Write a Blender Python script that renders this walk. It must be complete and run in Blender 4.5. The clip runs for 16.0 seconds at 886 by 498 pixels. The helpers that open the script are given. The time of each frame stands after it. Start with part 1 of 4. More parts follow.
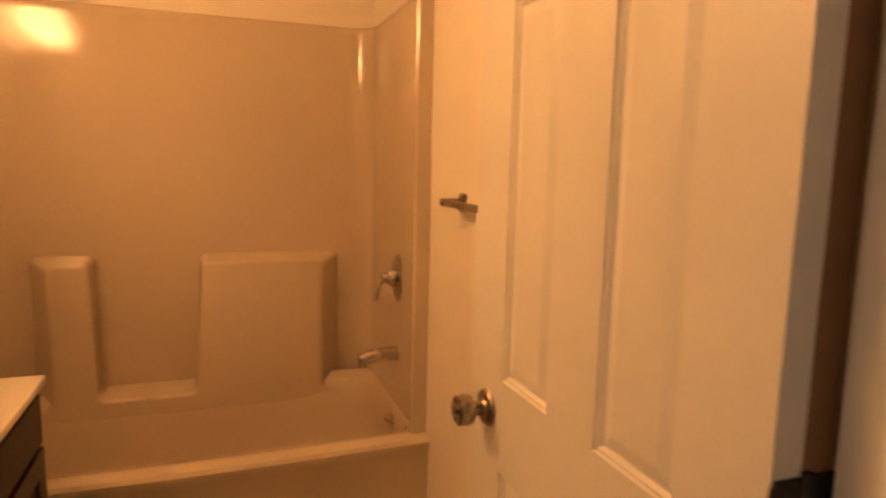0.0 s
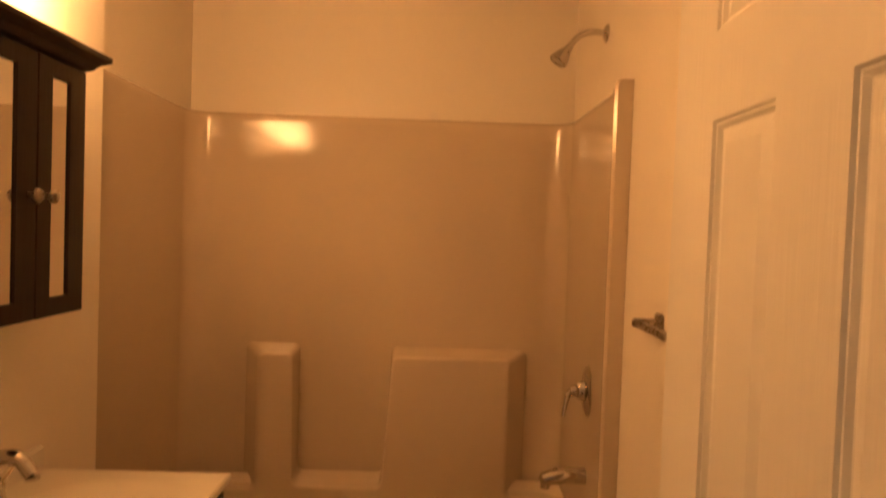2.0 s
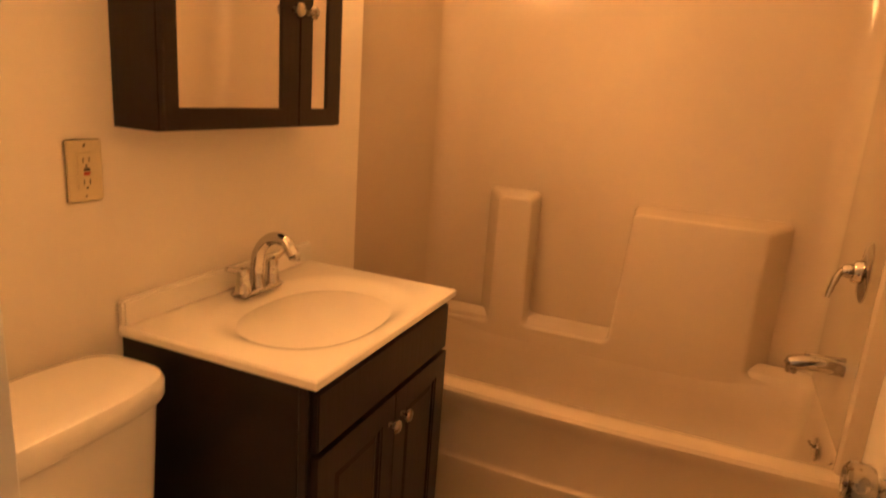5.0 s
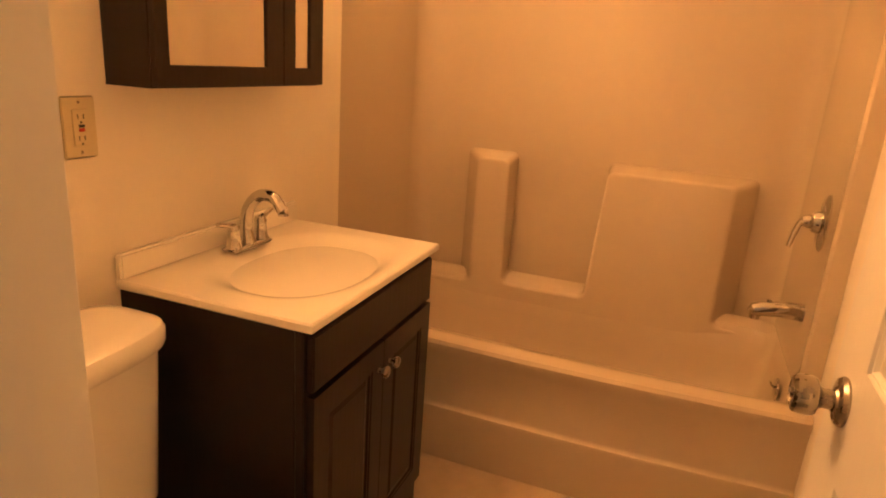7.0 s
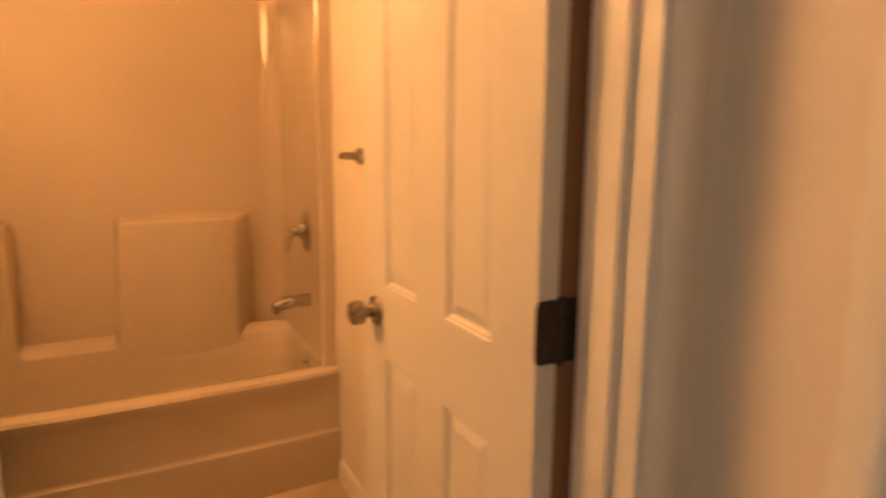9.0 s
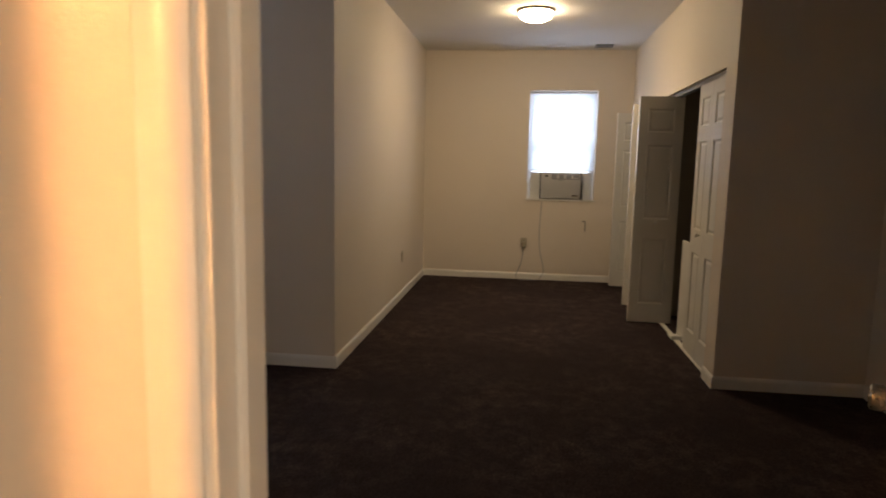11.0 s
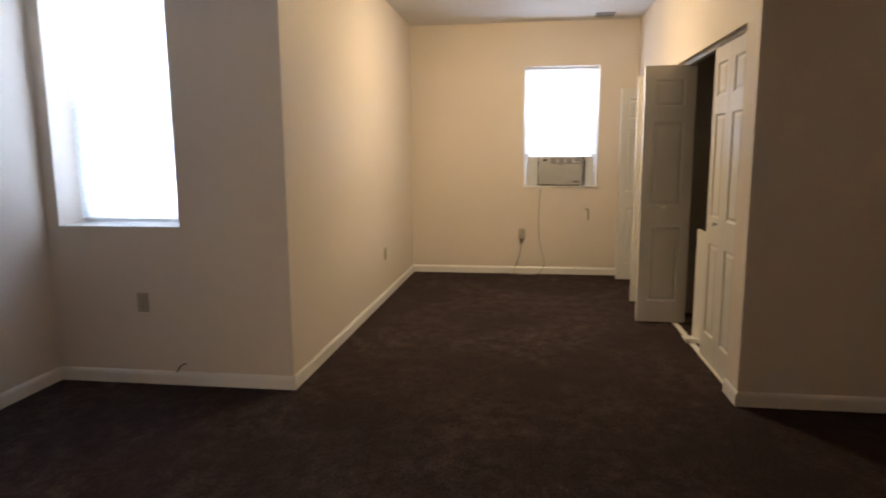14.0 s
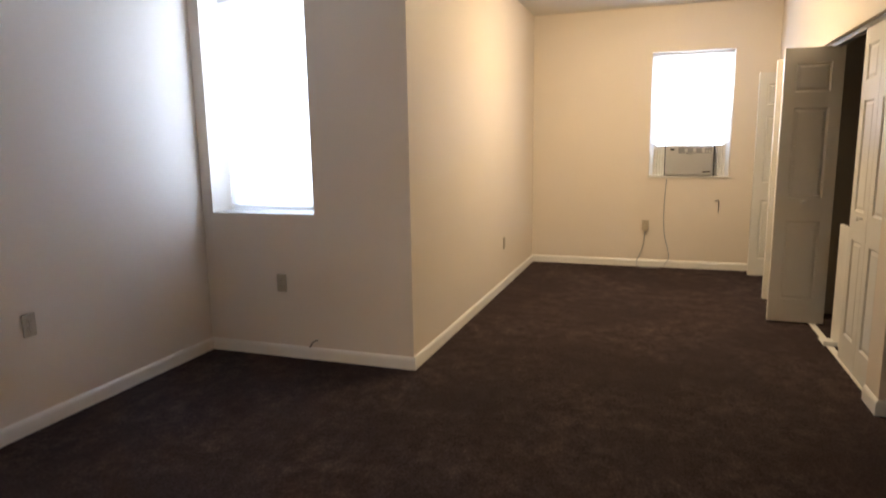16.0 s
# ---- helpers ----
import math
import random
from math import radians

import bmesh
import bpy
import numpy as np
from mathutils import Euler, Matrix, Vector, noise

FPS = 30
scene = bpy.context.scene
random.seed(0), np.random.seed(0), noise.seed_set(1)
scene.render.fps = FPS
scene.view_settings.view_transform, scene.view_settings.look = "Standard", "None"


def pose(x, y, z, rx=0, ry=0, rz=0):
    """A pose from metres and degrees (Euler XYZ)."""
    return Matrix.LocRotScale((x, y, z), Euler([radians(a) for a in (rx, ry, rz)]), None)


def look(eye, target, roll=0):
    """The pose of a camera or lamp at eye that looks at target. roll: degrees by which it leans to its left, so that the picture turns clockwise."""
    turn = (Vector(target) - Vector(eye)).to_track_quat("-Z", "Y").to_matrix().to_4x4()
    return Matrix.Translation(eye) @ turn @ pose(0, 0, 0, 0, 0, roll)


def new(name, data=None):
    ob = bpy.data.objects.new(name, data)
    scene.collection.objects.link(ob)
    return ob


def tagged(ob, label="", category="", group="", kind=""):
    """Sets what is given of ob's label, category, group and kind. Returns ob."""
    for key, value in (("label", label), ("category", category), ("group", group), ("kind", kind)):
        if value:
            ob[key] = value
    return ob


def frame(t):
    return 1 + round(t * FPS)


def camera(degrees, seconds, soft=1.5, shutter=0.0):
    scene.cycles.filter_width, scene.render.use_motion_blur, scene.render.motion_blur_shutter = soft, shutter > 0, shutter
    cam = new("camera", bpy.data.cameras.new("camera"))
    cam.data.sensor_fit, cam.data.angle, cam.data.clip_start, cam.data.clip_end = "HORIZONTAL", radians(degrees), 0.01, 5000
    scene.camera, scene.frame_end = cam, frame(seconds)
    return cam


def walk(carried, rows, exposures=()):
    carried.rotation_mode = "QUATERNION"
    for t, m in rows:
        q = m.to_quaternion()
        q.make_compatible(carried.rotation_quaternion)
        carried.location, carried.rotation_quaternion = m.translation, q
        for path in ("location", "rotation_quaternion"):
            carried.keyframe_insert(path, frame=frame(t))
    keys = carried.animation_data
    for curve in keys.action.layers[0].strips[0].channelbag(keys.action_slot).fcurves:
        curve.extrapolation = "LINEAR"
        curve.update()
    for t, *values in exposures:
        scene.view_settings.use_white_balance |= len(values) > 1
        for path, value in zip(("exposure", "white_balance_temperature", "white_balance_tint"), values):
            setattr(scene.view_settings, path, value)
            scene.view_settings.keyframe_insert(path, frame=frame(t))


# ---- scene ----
# ---- camera ----
cam = camera(70.0, 16.0, soft=1.8, shutter=0.5)
PATH = [
    (0, (0.935, -0.411, 1.346), (1.602, 1.455, 1.079), 1.3),
    (0.5, (0.954, -0.336, 1.346), (1.394, 1.603, 1.125), 1.7),
    (1, (1.021, -0.296, 1.440), (1.220, 1.692, 1.362), 2.6),
    (1.5, (1.026, -0.306, 1.472), (1.096, 1.692, 1.541), 2.2),
    (2, (1.026, -0.295, 1.446), (1.051, 1.704, 1.390), 2.0),
    (2.5, (1.044, -0.296, 1.389), (1.041, 1.682, 1.094), 2.3),
    (3, (1.058, -0.295, 1.338), (1.031, 1.654, 0.891), 2.3),
    (3.5, (1.072, -0.286, 1.326), (0.940, 1.639, 0.799), 2.7),
    (4, (1.125, -0.272, 1.350), (0.683, 1.620, 0.876), 1.5),
    (4.5, (1.131, -0.254, 1.359), (0.463, 1.580, 0.924), 2.4),
    (5, (1.112, -0.241, 1.336), (0.373, 1.554, 0.854), 4.2),
    (5.2, (1.120, -0.255, 1.319), (0.374, 1.522, 0.786), 4.7),
    (7.3, (1.127, -0.325, 1.314), (0.517, 1.494, 0.749), 3.6),
    (7.5, (1.095, -0.333, 1.312), (0.606, 1.539, 0.803), 3.6),
    (8, (0.961, -0.382, 1.257), (1.000, 1.575, 0.849), 3.1),
    (8.5, (0.914, -0.541, 1.279), (1.427, 1.355, 0.900), 1.1),
    (9, (0.889, -0.700, 1.295), (1.787, 1.054, 0.953), 0.5),
    (9.5, (0.882, -0.798, 1.335), (2.227, 0.639, 0.979), -0.2),
    (10, (0.844, -0.699, 1.352), (2.631, 0.142, 1.040), 1.9),
    (10.2, (0.836, -0.680, 1.366), (2.710, -0.047, 1.071), 2.1),
    (12.3, (1.478, -0.706, 1.376), (3.465, -0.629, 1.159), 0.5),
    (12.5, (1.529, -0.654, 1.377), (3.519, -0.606, 1.178), 0.4),
    (13, (1.612, -0.638, 1.379), (3.599, -0.626, 1.153), 0.9),
    (13.5, (1.651, -0.743, 1.368), (3.629, -0.646, 1.089), 0.9),
    (14, (1.636, -0.822, 1.351), (3.594, -0.546, 1.053), -0.4),
    (14.5, (1.577, -0.866, 1.344), (3.487, -0.391, 0.986), 0.2),
    (15, (1.552, -0.850, 1.321), (3.417, -0.299, 0.853), 0.2),
    (15.5, (1.553, -0.843, 1.328), (3.409, -0.242, 0.886), -0.3),
    (16, (1.544, -0.868, 1.370), (3.408, -0.222, 1.042), -0.9),
]
EXPO = [(0.0, 0.03), (0.6, 0.0), (1.0, -0.1), (1.5, -0.36), (2.0, -0.36), (2.6, 0.05), (3.5, 0.42), (5.0, 0.46), (7.5, 0.62), (8.0, 0.36), (8.5, 0.42), (9.5, 0.55), (10.2, 1.05), (12.3, 2.2), (13.5, 2.4), (14.5, 2.46), (15.0, 2.68), (15.5, 2.88), (16.0, 2.84)]
walk(cam, [(t, look(*p)) for t, *p in PATH], exposures=EXPO)

# ---- world and light ----
world = bpy.data.worlds.new("sky")
scene.world = world
world.use_nodes = True
wn, wl = world.node_tree.nodes, world.node_tree.links
sky = wn.new("ShaderNodeTexSky")
sky.sky_type, sky.sun_disc = "NISHITA", False
sky.sun_elevation, sky.sun_rotation = radians(48), radians(200)
wl.new(sky.outputs[0], wn["Background"].inputs[0])
wn["Background"].inputs[1].default_value = 0.06

BATH_GLOW = (1.0, 0.473, 0.165)
BATH_POWER = 39.0
LAMP_GLOW = (1.0, 0.755, 0.46)
LAMP_POWER = 28.5
DAY = (0.63, 0.75, 1.0)


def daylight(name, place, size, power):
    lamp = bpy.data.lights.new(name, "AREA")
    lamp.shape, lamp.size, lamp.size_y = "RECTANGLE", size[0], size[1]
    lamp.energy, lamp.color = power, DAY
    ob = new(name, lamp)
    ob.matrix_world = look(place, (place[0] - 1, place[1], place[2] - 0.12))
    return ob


daylight("window_daylight", (5.36, 1.56, 1.63), (0.72, 1.25), 7.0)
# added warm fill lamp in an unseen, made-up hall opening; brightens the door casings
passage = daylight("hall_fill", (-0.10, -1.22, 1.2), (0.66, 1.7), 5.2)
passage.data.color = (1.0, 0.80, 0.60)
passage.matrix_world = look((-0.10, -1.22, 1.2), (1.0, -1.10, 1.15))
daylight("far_window_daylight", (9.02, -1.13, 1.76), (0.72, 0.9), 4)


# ---- materials ----
def material(name, color, rough=0.6, metal=0.0, grain=0.06, scale=40.0, bump=0.0, bump_scale=200.0,
             stain=0.0, stain_scale=1.5, coat=0.0, rough_var=0.0, spec=0.5, stretch=None):
    m = bpy.data.materials.new(name)
    m.use_nodes = True
    n, l = m.node_tree.nodes, m.node_tree.links
    b = n["Principled BSDF"]
    b.inputs["Roughness"].default_value = rough
    b.inputs["Metallic"].default_value = metal
    b.inputs["Specular IOR Level"].default_value = spec
    b.inputs["Coat Weight"].default_value = coat
    b.inputs["Coat Roughness"].default_value = 0.12
    co = n.new("ShaderNodeTexCoord")
    fine = n.new("ShaderNodeTexNoise")
    fine.inputs["Scale"].default_value, fine.inputs["Detail"].default_value = scale, 6
    l.new(co.outputs["Object"], fine.inputs["Vector"])
    mix = n.new("ShaderNodeMix")
    mix.data_type = "RGBA"
    mix.inputs[6].default_value = (*[max(0, c * (1 - grain)) for c in color], 1)
    mix.inputs[7].default_value = (*[min(1, c * (1 + grain)) for c in color], 1)
    l.new(fine.outputs["Fac"], mix.inputs[0])
    out = mix.outputs[2]
    if stain:
        big = n.new("ShaderNodeTexNoise")
        big.inputs["Scale"].default_value, big.inputs["Detail"].default_value = stain_scale, 4
        l.new(co.outputs["Object"], big.inputs["Vector"])
        ramp = n.new("ShaderNodeMapRange")
        ramp.inputs["From Min"].default_value, ramp.inputs["From Max"].default_value = 0.35, 0.7
        ramp.inputs["To Min"].default_value, ramp.inputs["To Max"].default_value = 1.0, 1.0 - stain
        l.new(big.outputs["Fac"], ramp.inputs["Value"])
        mul = n.new("ShaderNodeMix")
        mul.data_type, mul.blend_type = "RGBA", "MULTIPLY"
        mul.inputs[0].default_value = 1.0
        l.new(out, mul.inputs[6])
        l.new(ramp.outputs[0], mul.inputs[7])
        out = mul.outputs[2]
    l.new(out, b.inputs["Base Color"])
    if rough_var:
        rr = n.new("ShaderNodeMapRange")
        rr.inputs["To Min"].default_value, rr.inputs["To Max"].default_value = max(0.02, rough - rough_var), rough + rough_var
        l.new(fine.outputs["Fac"], rr.inputs["Value"])
        l.new(rr.outputs[0], b.inputs["Roughness"])
    if bump:
        bn = n.new("ShaderNodeTexNoise")
        bn.inputs["Scale"].default_value, bn.inputs["Detail"].default_value = bump_scale, 3
        if stretch:
            mp = n.new("ShaderNodeMapping")
            mp.inputs["Scale"].default_value = stretch
            l.new(co.outputs["Object"], mp.inputs["Vector"])
            l.new(mp.outputs[0], bn.inputs["Vector"])
        else:
            l.new(co.outputs["Object"], bn.inputs["Vector"])
        bu = n.new("ShaderNodeBump")
        bu.inputs["Strength"].default_value, bu.inputs["Distance"].default_value = bump, 0.004
        l.new(bn.outputs["Fac"], bu.inputs["Height"])
        l.new(bu.outputs["Normal"], b.inputs["Normal"])
    return m


def glow(name, color, power):
    m = bpy.data.materials.new(name)
    m.use_nodes = True
    b = m.node_tree.nodes["Principled BSDF"]
    b.inputs["Base Color"].default_value = (0.85, 0.82, 0.75, 1)
    b.inputs["Roughness"].default_value = 0.3
    b.inputs["Emission Color"].default_value = (*color, 1)
    b.inputs["Emission Strength"].default_value = power
    return m


WALL = material("wall_paint", (0.77, 0.69, 0.59), 0.55, grain=0.02, scale=60, bump=0.12, bump_scale=160, stain=0.04, stain_scale=0.9)
BATHWALL = material("bath_wall_paint", (0.80, 0.74, 0.64), 0.45, grain=0.02, scale=60, bump=0.10, bump_scale=160, stain=0.04, stain_scale=1.1)
CEIL = material("ceiling_paint", (0.78, 0.76, 0.72), 0.8, grain=0.03, scale=50, bump=0.25, bump_scale=120, stain=0.05)
TRIM = material("trim_paint", (0.82, 0.80, 0.75), 0.32, grain=0.02, scale=30, bump=0.04, bump_scale=90, stain=0.05, stain_scale=3)
DOOR = material("door_paint", (0.745, 0.725, 0.675), 0.34, grain=0.015, scale=30, stain=0.03, stain_scale=2, bump=0.16, bump_scale=130, stretch=(1.0, 1.0, 0.06))
JAMB = material("raw_wood", (0.27, 0.145, 0.07), 0.7, grain=0.2, scale=30, bump=0.2)
FIBRE = material("tub_fibreglass", (0.555, 0.468, 0.36), 0.10, grain=0.015, scale=25, bump=0.008, bump_scale=6, stain=0.04, stain_scale=2.2, coat=0.3, rough_var=0.02)
PORC = material("porcelain", (0.86, 0.83, 0.77), 0.12, grain=0.01, stain=0.02, coat=0.6)
SINK = material("cultured_marble", (0.88, 0.84, 0.76), 0.14, grain=0.02, scale=8, stain=0.04, stain_scale=6, coat=0.5)
ESP = material("espresso_wood", (0.021, 0.0100, 0.0062), 0.36, grain=0.35, scale=18, bump=0.10, bump_scale=90, stain=0.25, stain_scale=5, coat=0.05, spec=0.26, stretch=(1.0, 1.0, 0.1))
CHROME = material("chrome", (0.58, 0.56, 0.53), 0.07, 1.0, grain=0.03, scale=20)
NICKEL = material("brushed_nickel", (0.36, 0.315, 0.26), 0.28, 1.0, grain=0.12, scale=80, rough_var=0.06)
BRONZE = material("painted_hinge", (0.055, 0.045, 0.038), 0.5, 0.6, grain=0.3, scale=90, bump=0.2, stain=0.3, stain_scale=30)


def carpet_pile(name):
    """Cut pile: dark fibres, paler tips where the pile is brushed the other way, and fine speckle."""
    m = bpy.data.materials.new(name)
    m.use_nodes = True
    n, l = m.node_tree.nodes, m.node_tree.links
    b = n["Principled BSDF"]
    b.inputs["Roughness"].default_value, b.inputs["Specular IOR Level"].default_value = 0.95, 0.08
    co = n.new("ShaderNodeTexCoord")

    def noise_at(scale, detail, rough, lo, hi):
        t = n.new("ShaderNodeTexNoise")
        t.inputs["Scale"].default_value, t.inputs["Detail"].default_value, t.inputs["Roughness"].default_value = scale, detail, rough
        l.new(co.outputs["Object"], t.inputs["Vector"])
        q = n.new("ShaderNodeMapRange")
        q.inputs["From Min"].default_value, q.inputs["From Max"].default_value = lo, hi
        l.new(t.outputs["Fac"], q.inputs["Value"])
        return q.outputs[0], t.outputs["Fac"]
    brushed, _ = noise_at(8.0, 10, 0.80, 0.44, 0.68)
    broad, _ = noise_at(1.4, 4, 0.6, 0.33, 0.70)
    speck, fine = noise_at(75, 5, 0.8, 0.40, 0.70)
    mul = n.new("ShaderNodeMath")
    mul.operation = "MULTIPLY_ADD"
    l.new(brushed, mul.inputs[0])
    l.new(broad, mul.inputs[1])
    mul.inputs[2].default_value = 0.0
    a = n.new("ShaderNodeMix")
    a.data_type = "RGBA"
    a.inputs[6].default_value, a.inputs[7].default_value = (0.0375, 0.0258, 0.0260, 1), (0.122, 0.086, 0.078, 1)
    l.new(mul.outputs[0], a.inputs[0])
    c = n.new("ShaderNodeMix")
    c.data_type, c.blend_type = "RGBA", "MULTIPLY"
    c.inputs[0].default_value = 1.0
    dark = n.new("ShaderNodeMapRange")
    dark.inputs["To Min"].default_value, dark.inputs["To Max"].default_value = 0.62, 1.6
    l.new(speck, dark.inputs["Value"])
    l.new(a.outputs[2], c.inputs[6])
    l.new(dark.outputs[0], c.inputs[7])
    l.new(c.outputs[2], b.inputs["Base Color"])
    bu = n.new("ShaderNodeBump")
    bu.inputs["Strength"].default_value, bu.inputs["Distance"].default_value = 0.9, 0.005
    l.new(fine, bu.inputs["Height"])
    l.new(bu.outputs["Normal"], b.inputs["Normal"])
    return m


CARPET = carpet_pile("dark_carpet")
TILE = material("bath_vinyl", (0.56, 0.44, 0.32), 0.36, grain=0.14, scale=14, bump=0.08, bump_scale=60, stain=0.2, stain_scale=5)
ALMOND = material("almond_plastic", (0.46, 0.40, 0.30), 0.4, grain=0.02)
IVORY = material("ivory_plastic", (0.60, 0.52, 0.33), 0.4, grain=0.02)
WHITEP = material("white_plastic", (0.78, 0.78, 0.76), 0.4, grain=0.02, stain=0.05, stain_scale=6)
APPL = material("appliance_plastic", (0.58, 0.575, 0.57), 0.45, grain=0.03, stain=0.06, stain_scale=6)
GREYP = material("grey_plastic", (0.30, 0.305, 0.32), 0.45, grain=0.05)
BLACKP = material("black_plastic", (0.015, 0.015, 0.016), 0.35, grain=0.1)
REDP = material("red_plastic", (0.45, 0.03, 0.02), 0.4)
VINYL = material("window_vinyl", (0.80, 0.81, 0.82), 0.35, grain=0.02)
# about half the wall tone: shade inside the closets put into colour
CLOSET = material("closet_shade_grey", (0.35, 0.32, 0.28), 0.8, grain=0.05, stain=0.15)
METALT = material("galvanised_track", (0.33, 0.32, 0.31), 0.4, 1.0, grain=0.15)
BRICK = material("outer_wall", (0.30, 0.16, 0.11), 0.9, grain=0.2, scale=12, bump=0.3)
BULB = glow("vanity_shade_glow", BATH_GLOW, BATH_POWER)
DOME = glow("dome_glass_glow", LAMP_GLOW, LAMP_POWER)

MIRROR = material("mirror", (0.86, 0.86, 0.84), 0.015, 1.0, grain=0.0)
GLASS = bpy.data.materials.new("window_glass")
GLASS.use_nodes = True
GLASS.node_tree.nodes["Principled BSDF"].inputs["Transmission Weight"].default_value = 1.0
GLASS.node_tree.nodes["Principled BSDF"].inputs["Roughness"].default_value = 0.02
GLASS.node_tree.nodes["Principled BSDF"].inputs["IOR"].default_value = 1.1
SLAT = bpy.data.materials.new("blind_slat")
SLAT.use_nodes = True
sn, sl = SLAT.node_tree.nodes, SLAT.node_tree.links
tr = sn.new("ShaderNodeBsdfTranslucent")
tr.inputs[0].default_value = (0.85, 0.87, 0.88, 1)
ms = sn.new("ShaderNodeMixShader")
ms.inputs[0].default_value = 0.34
sn["Principled BSDF"].inputs["Base Color"].default_value = (0.82, 0.83, 0.84, 1)
sn["Principled BSDF"].inputs["Roughness"].default_value = 0.4
sl.new(sn["Principled BSDF"].outputs[0], ms.inputs[1])
sl.new(tr.outputs[0], ms.inputs[2])
sl.new(ms.outputs[0], sn["Material Output"].inputs[0])


# ---- mesh helpers ----
def mesh_of(name, bm, mat):
    bmesh.ops.recalc_face_normals(bm, faces=bm.faces)
    me = bpy.data.meshes.new(name)
    bm.to_mesh(me)
    bm.free()
    me.materials.append(mat)
    return me


def smooth(ob, angle=35):
    me = ob.data
    for p in me.polygons:
        p.use_smooth = True
    bm = bmesh.new()
    bm.from_mesh(me)
    for e in bm.edges:
        if len(e.link_faces) == 2 and e.calc_face_angle(0) > radians(angle):
            e.smooth = False
    bm.to_mesh(me)
    bm.free()
    return ob


def part(name, bm, mat, parent=None, label="", soft=True):
    ob = new(name, mesh_of(name, bm, mat))
    if soft:
        smooth(ob)
    if parent is not None:
        ob.parent = parent
    if label:
        tagged(ob, label)
    return ob


def thing(name, at, label, category, group="", kind="", rz=0):
    ob = new(name)
    ob.empty_display_size = 0.05
    ob.matrix_world = pose(*at, 0, 0, rz)
    return tagged(ob, label, category, group, kind)


def box(x0, y0, z0, x1, y1, z1, bevel=0.0, seg=2, bm=None):
    bm = bm or bmesh.new()
    r = bmesh.ops.create_cube(bm, size=1)
    for v in r["verts"]:
        v.co = Vector(((x0 + x1) / 2 + v.co.x * (x1 - x0), (y0 + y1) / 2 + v.co.y * (y1 - y0), (z0 + z1) / 2 + v.co.z * (z1 - z0)))
    if bevel:
        es = {e for v in r["verts"] for e in v.link_edges}
        bmesh.ops.bevel(bm, geom=list(es), offset=bevel, segments=seg, affect="EDGES", clamp_overlap=True)
    return bm


def lathe(profile, steps=28, axis="z", at=(0, 0, 0)):
    """A body of revolution from (radius, height) pairs."""
    bm = bmesh.new()
    rings = []
    for r, h in profile:
        if r < 1e-5:
            rings.append([bm.verts.new((0, 0, h))])
        else:
            rings.append([bm.verts.new((r * math.cos(2 * math.pi * i / steps), r * math.sin(2 * math.pi * i / steps), h)) for i in range(steps)])
    for a, b in zip(rings, rings[1:]):
        for i in range(steps):
            j = (i + 1) % steps
            if len(a) == 1 and len(b) == 1:
                continue
            if len(a) == 1:
                bm.faces.new((a[0], b[i], b[j]))
            elif len(b) == 1:
                bm.faces.new((a[i], a[j], b[0]))
            else:
                bm.faces.new((a[i], a[j], b[j], b[i]))
    turn = {"z": Matrix(), "x": Matrix.Rotation(radians(90), 4, "Y"), "-x": Matrix.Rotation(radians(-90), 4, "Y"),
            "y": Matrix.Rotation(radians(-90), 4, "X"), "-y": Matrix.Rotation(radians(90), 4, "X")}[axis]
    bm.transform(Matrix.Translation(at) @ turn)
    return bm


def tube(points, radius, steps=12, radii=None):
    """A round tube along points."""
    bm = bmesh.new()
    pts = [Vector(p) for p in points]
    rings, up = [], Vector((0.12, 0.31, 0.94)).normalized()
    for i, p in enumerate(pts):
        d = (pts[min(i + 1, len(pts) - 1)] - pts[max(i - 1, 0)]).normalized()
        u = (up - d * up.dot(d)).normalized()
        w = d.cross(u)
        r = radii[i] if radii else radius
        rings.append([bm.verts.new(p + r * (math.cos(2 * math.pi * k / steps) * u + math.sin(2 * math.pi * k / steps) * w)) for k in range(steps)])
        up = u
    for a, b in zip(rings, rings[1:]):
        for k in range(steps):
            bm.faces.new((a[k], a[(k + 1) % steps], b[(k + 1) % steps], b[k]))
    bm.faces.new(rings[0][::-1])
    bm.faces.new(rings[-1])
    return bm


def bend(points, n=8):
    """A Catmull-Rom line through points."""
    p = [Vector(q) for q in points]
    p = [2 * p[0] - p[1]] + p + [2 * p[-1] - p[-2]]
    out = []
    for i in range(1, len(p) - 2):
        for k in range(n):
            t = k / n
            out.append(0.5 * ((2 * p[i]) + (p[i + 1] - p[i - 1]) * t + (2 * p[i - 1] - 5 * p[i] + 4 * p[i + 1] - p[i + 2]) * t * t
                              + (3 * p[i] - p[i - 1] - 3 * p[i + 1] + p[i + 2]) * t ** 3))
    return out + [p[-2]]


def structure(name, bm, mat, label, category, soft=False):
    return tagged(part(name, bm, mat, None, "", soft), label, category, "", "structure")


def blocks(*boxes):
    bm = bmesh.new()
    for b in boxes:
        box(*b, bm=bm)
    return bm


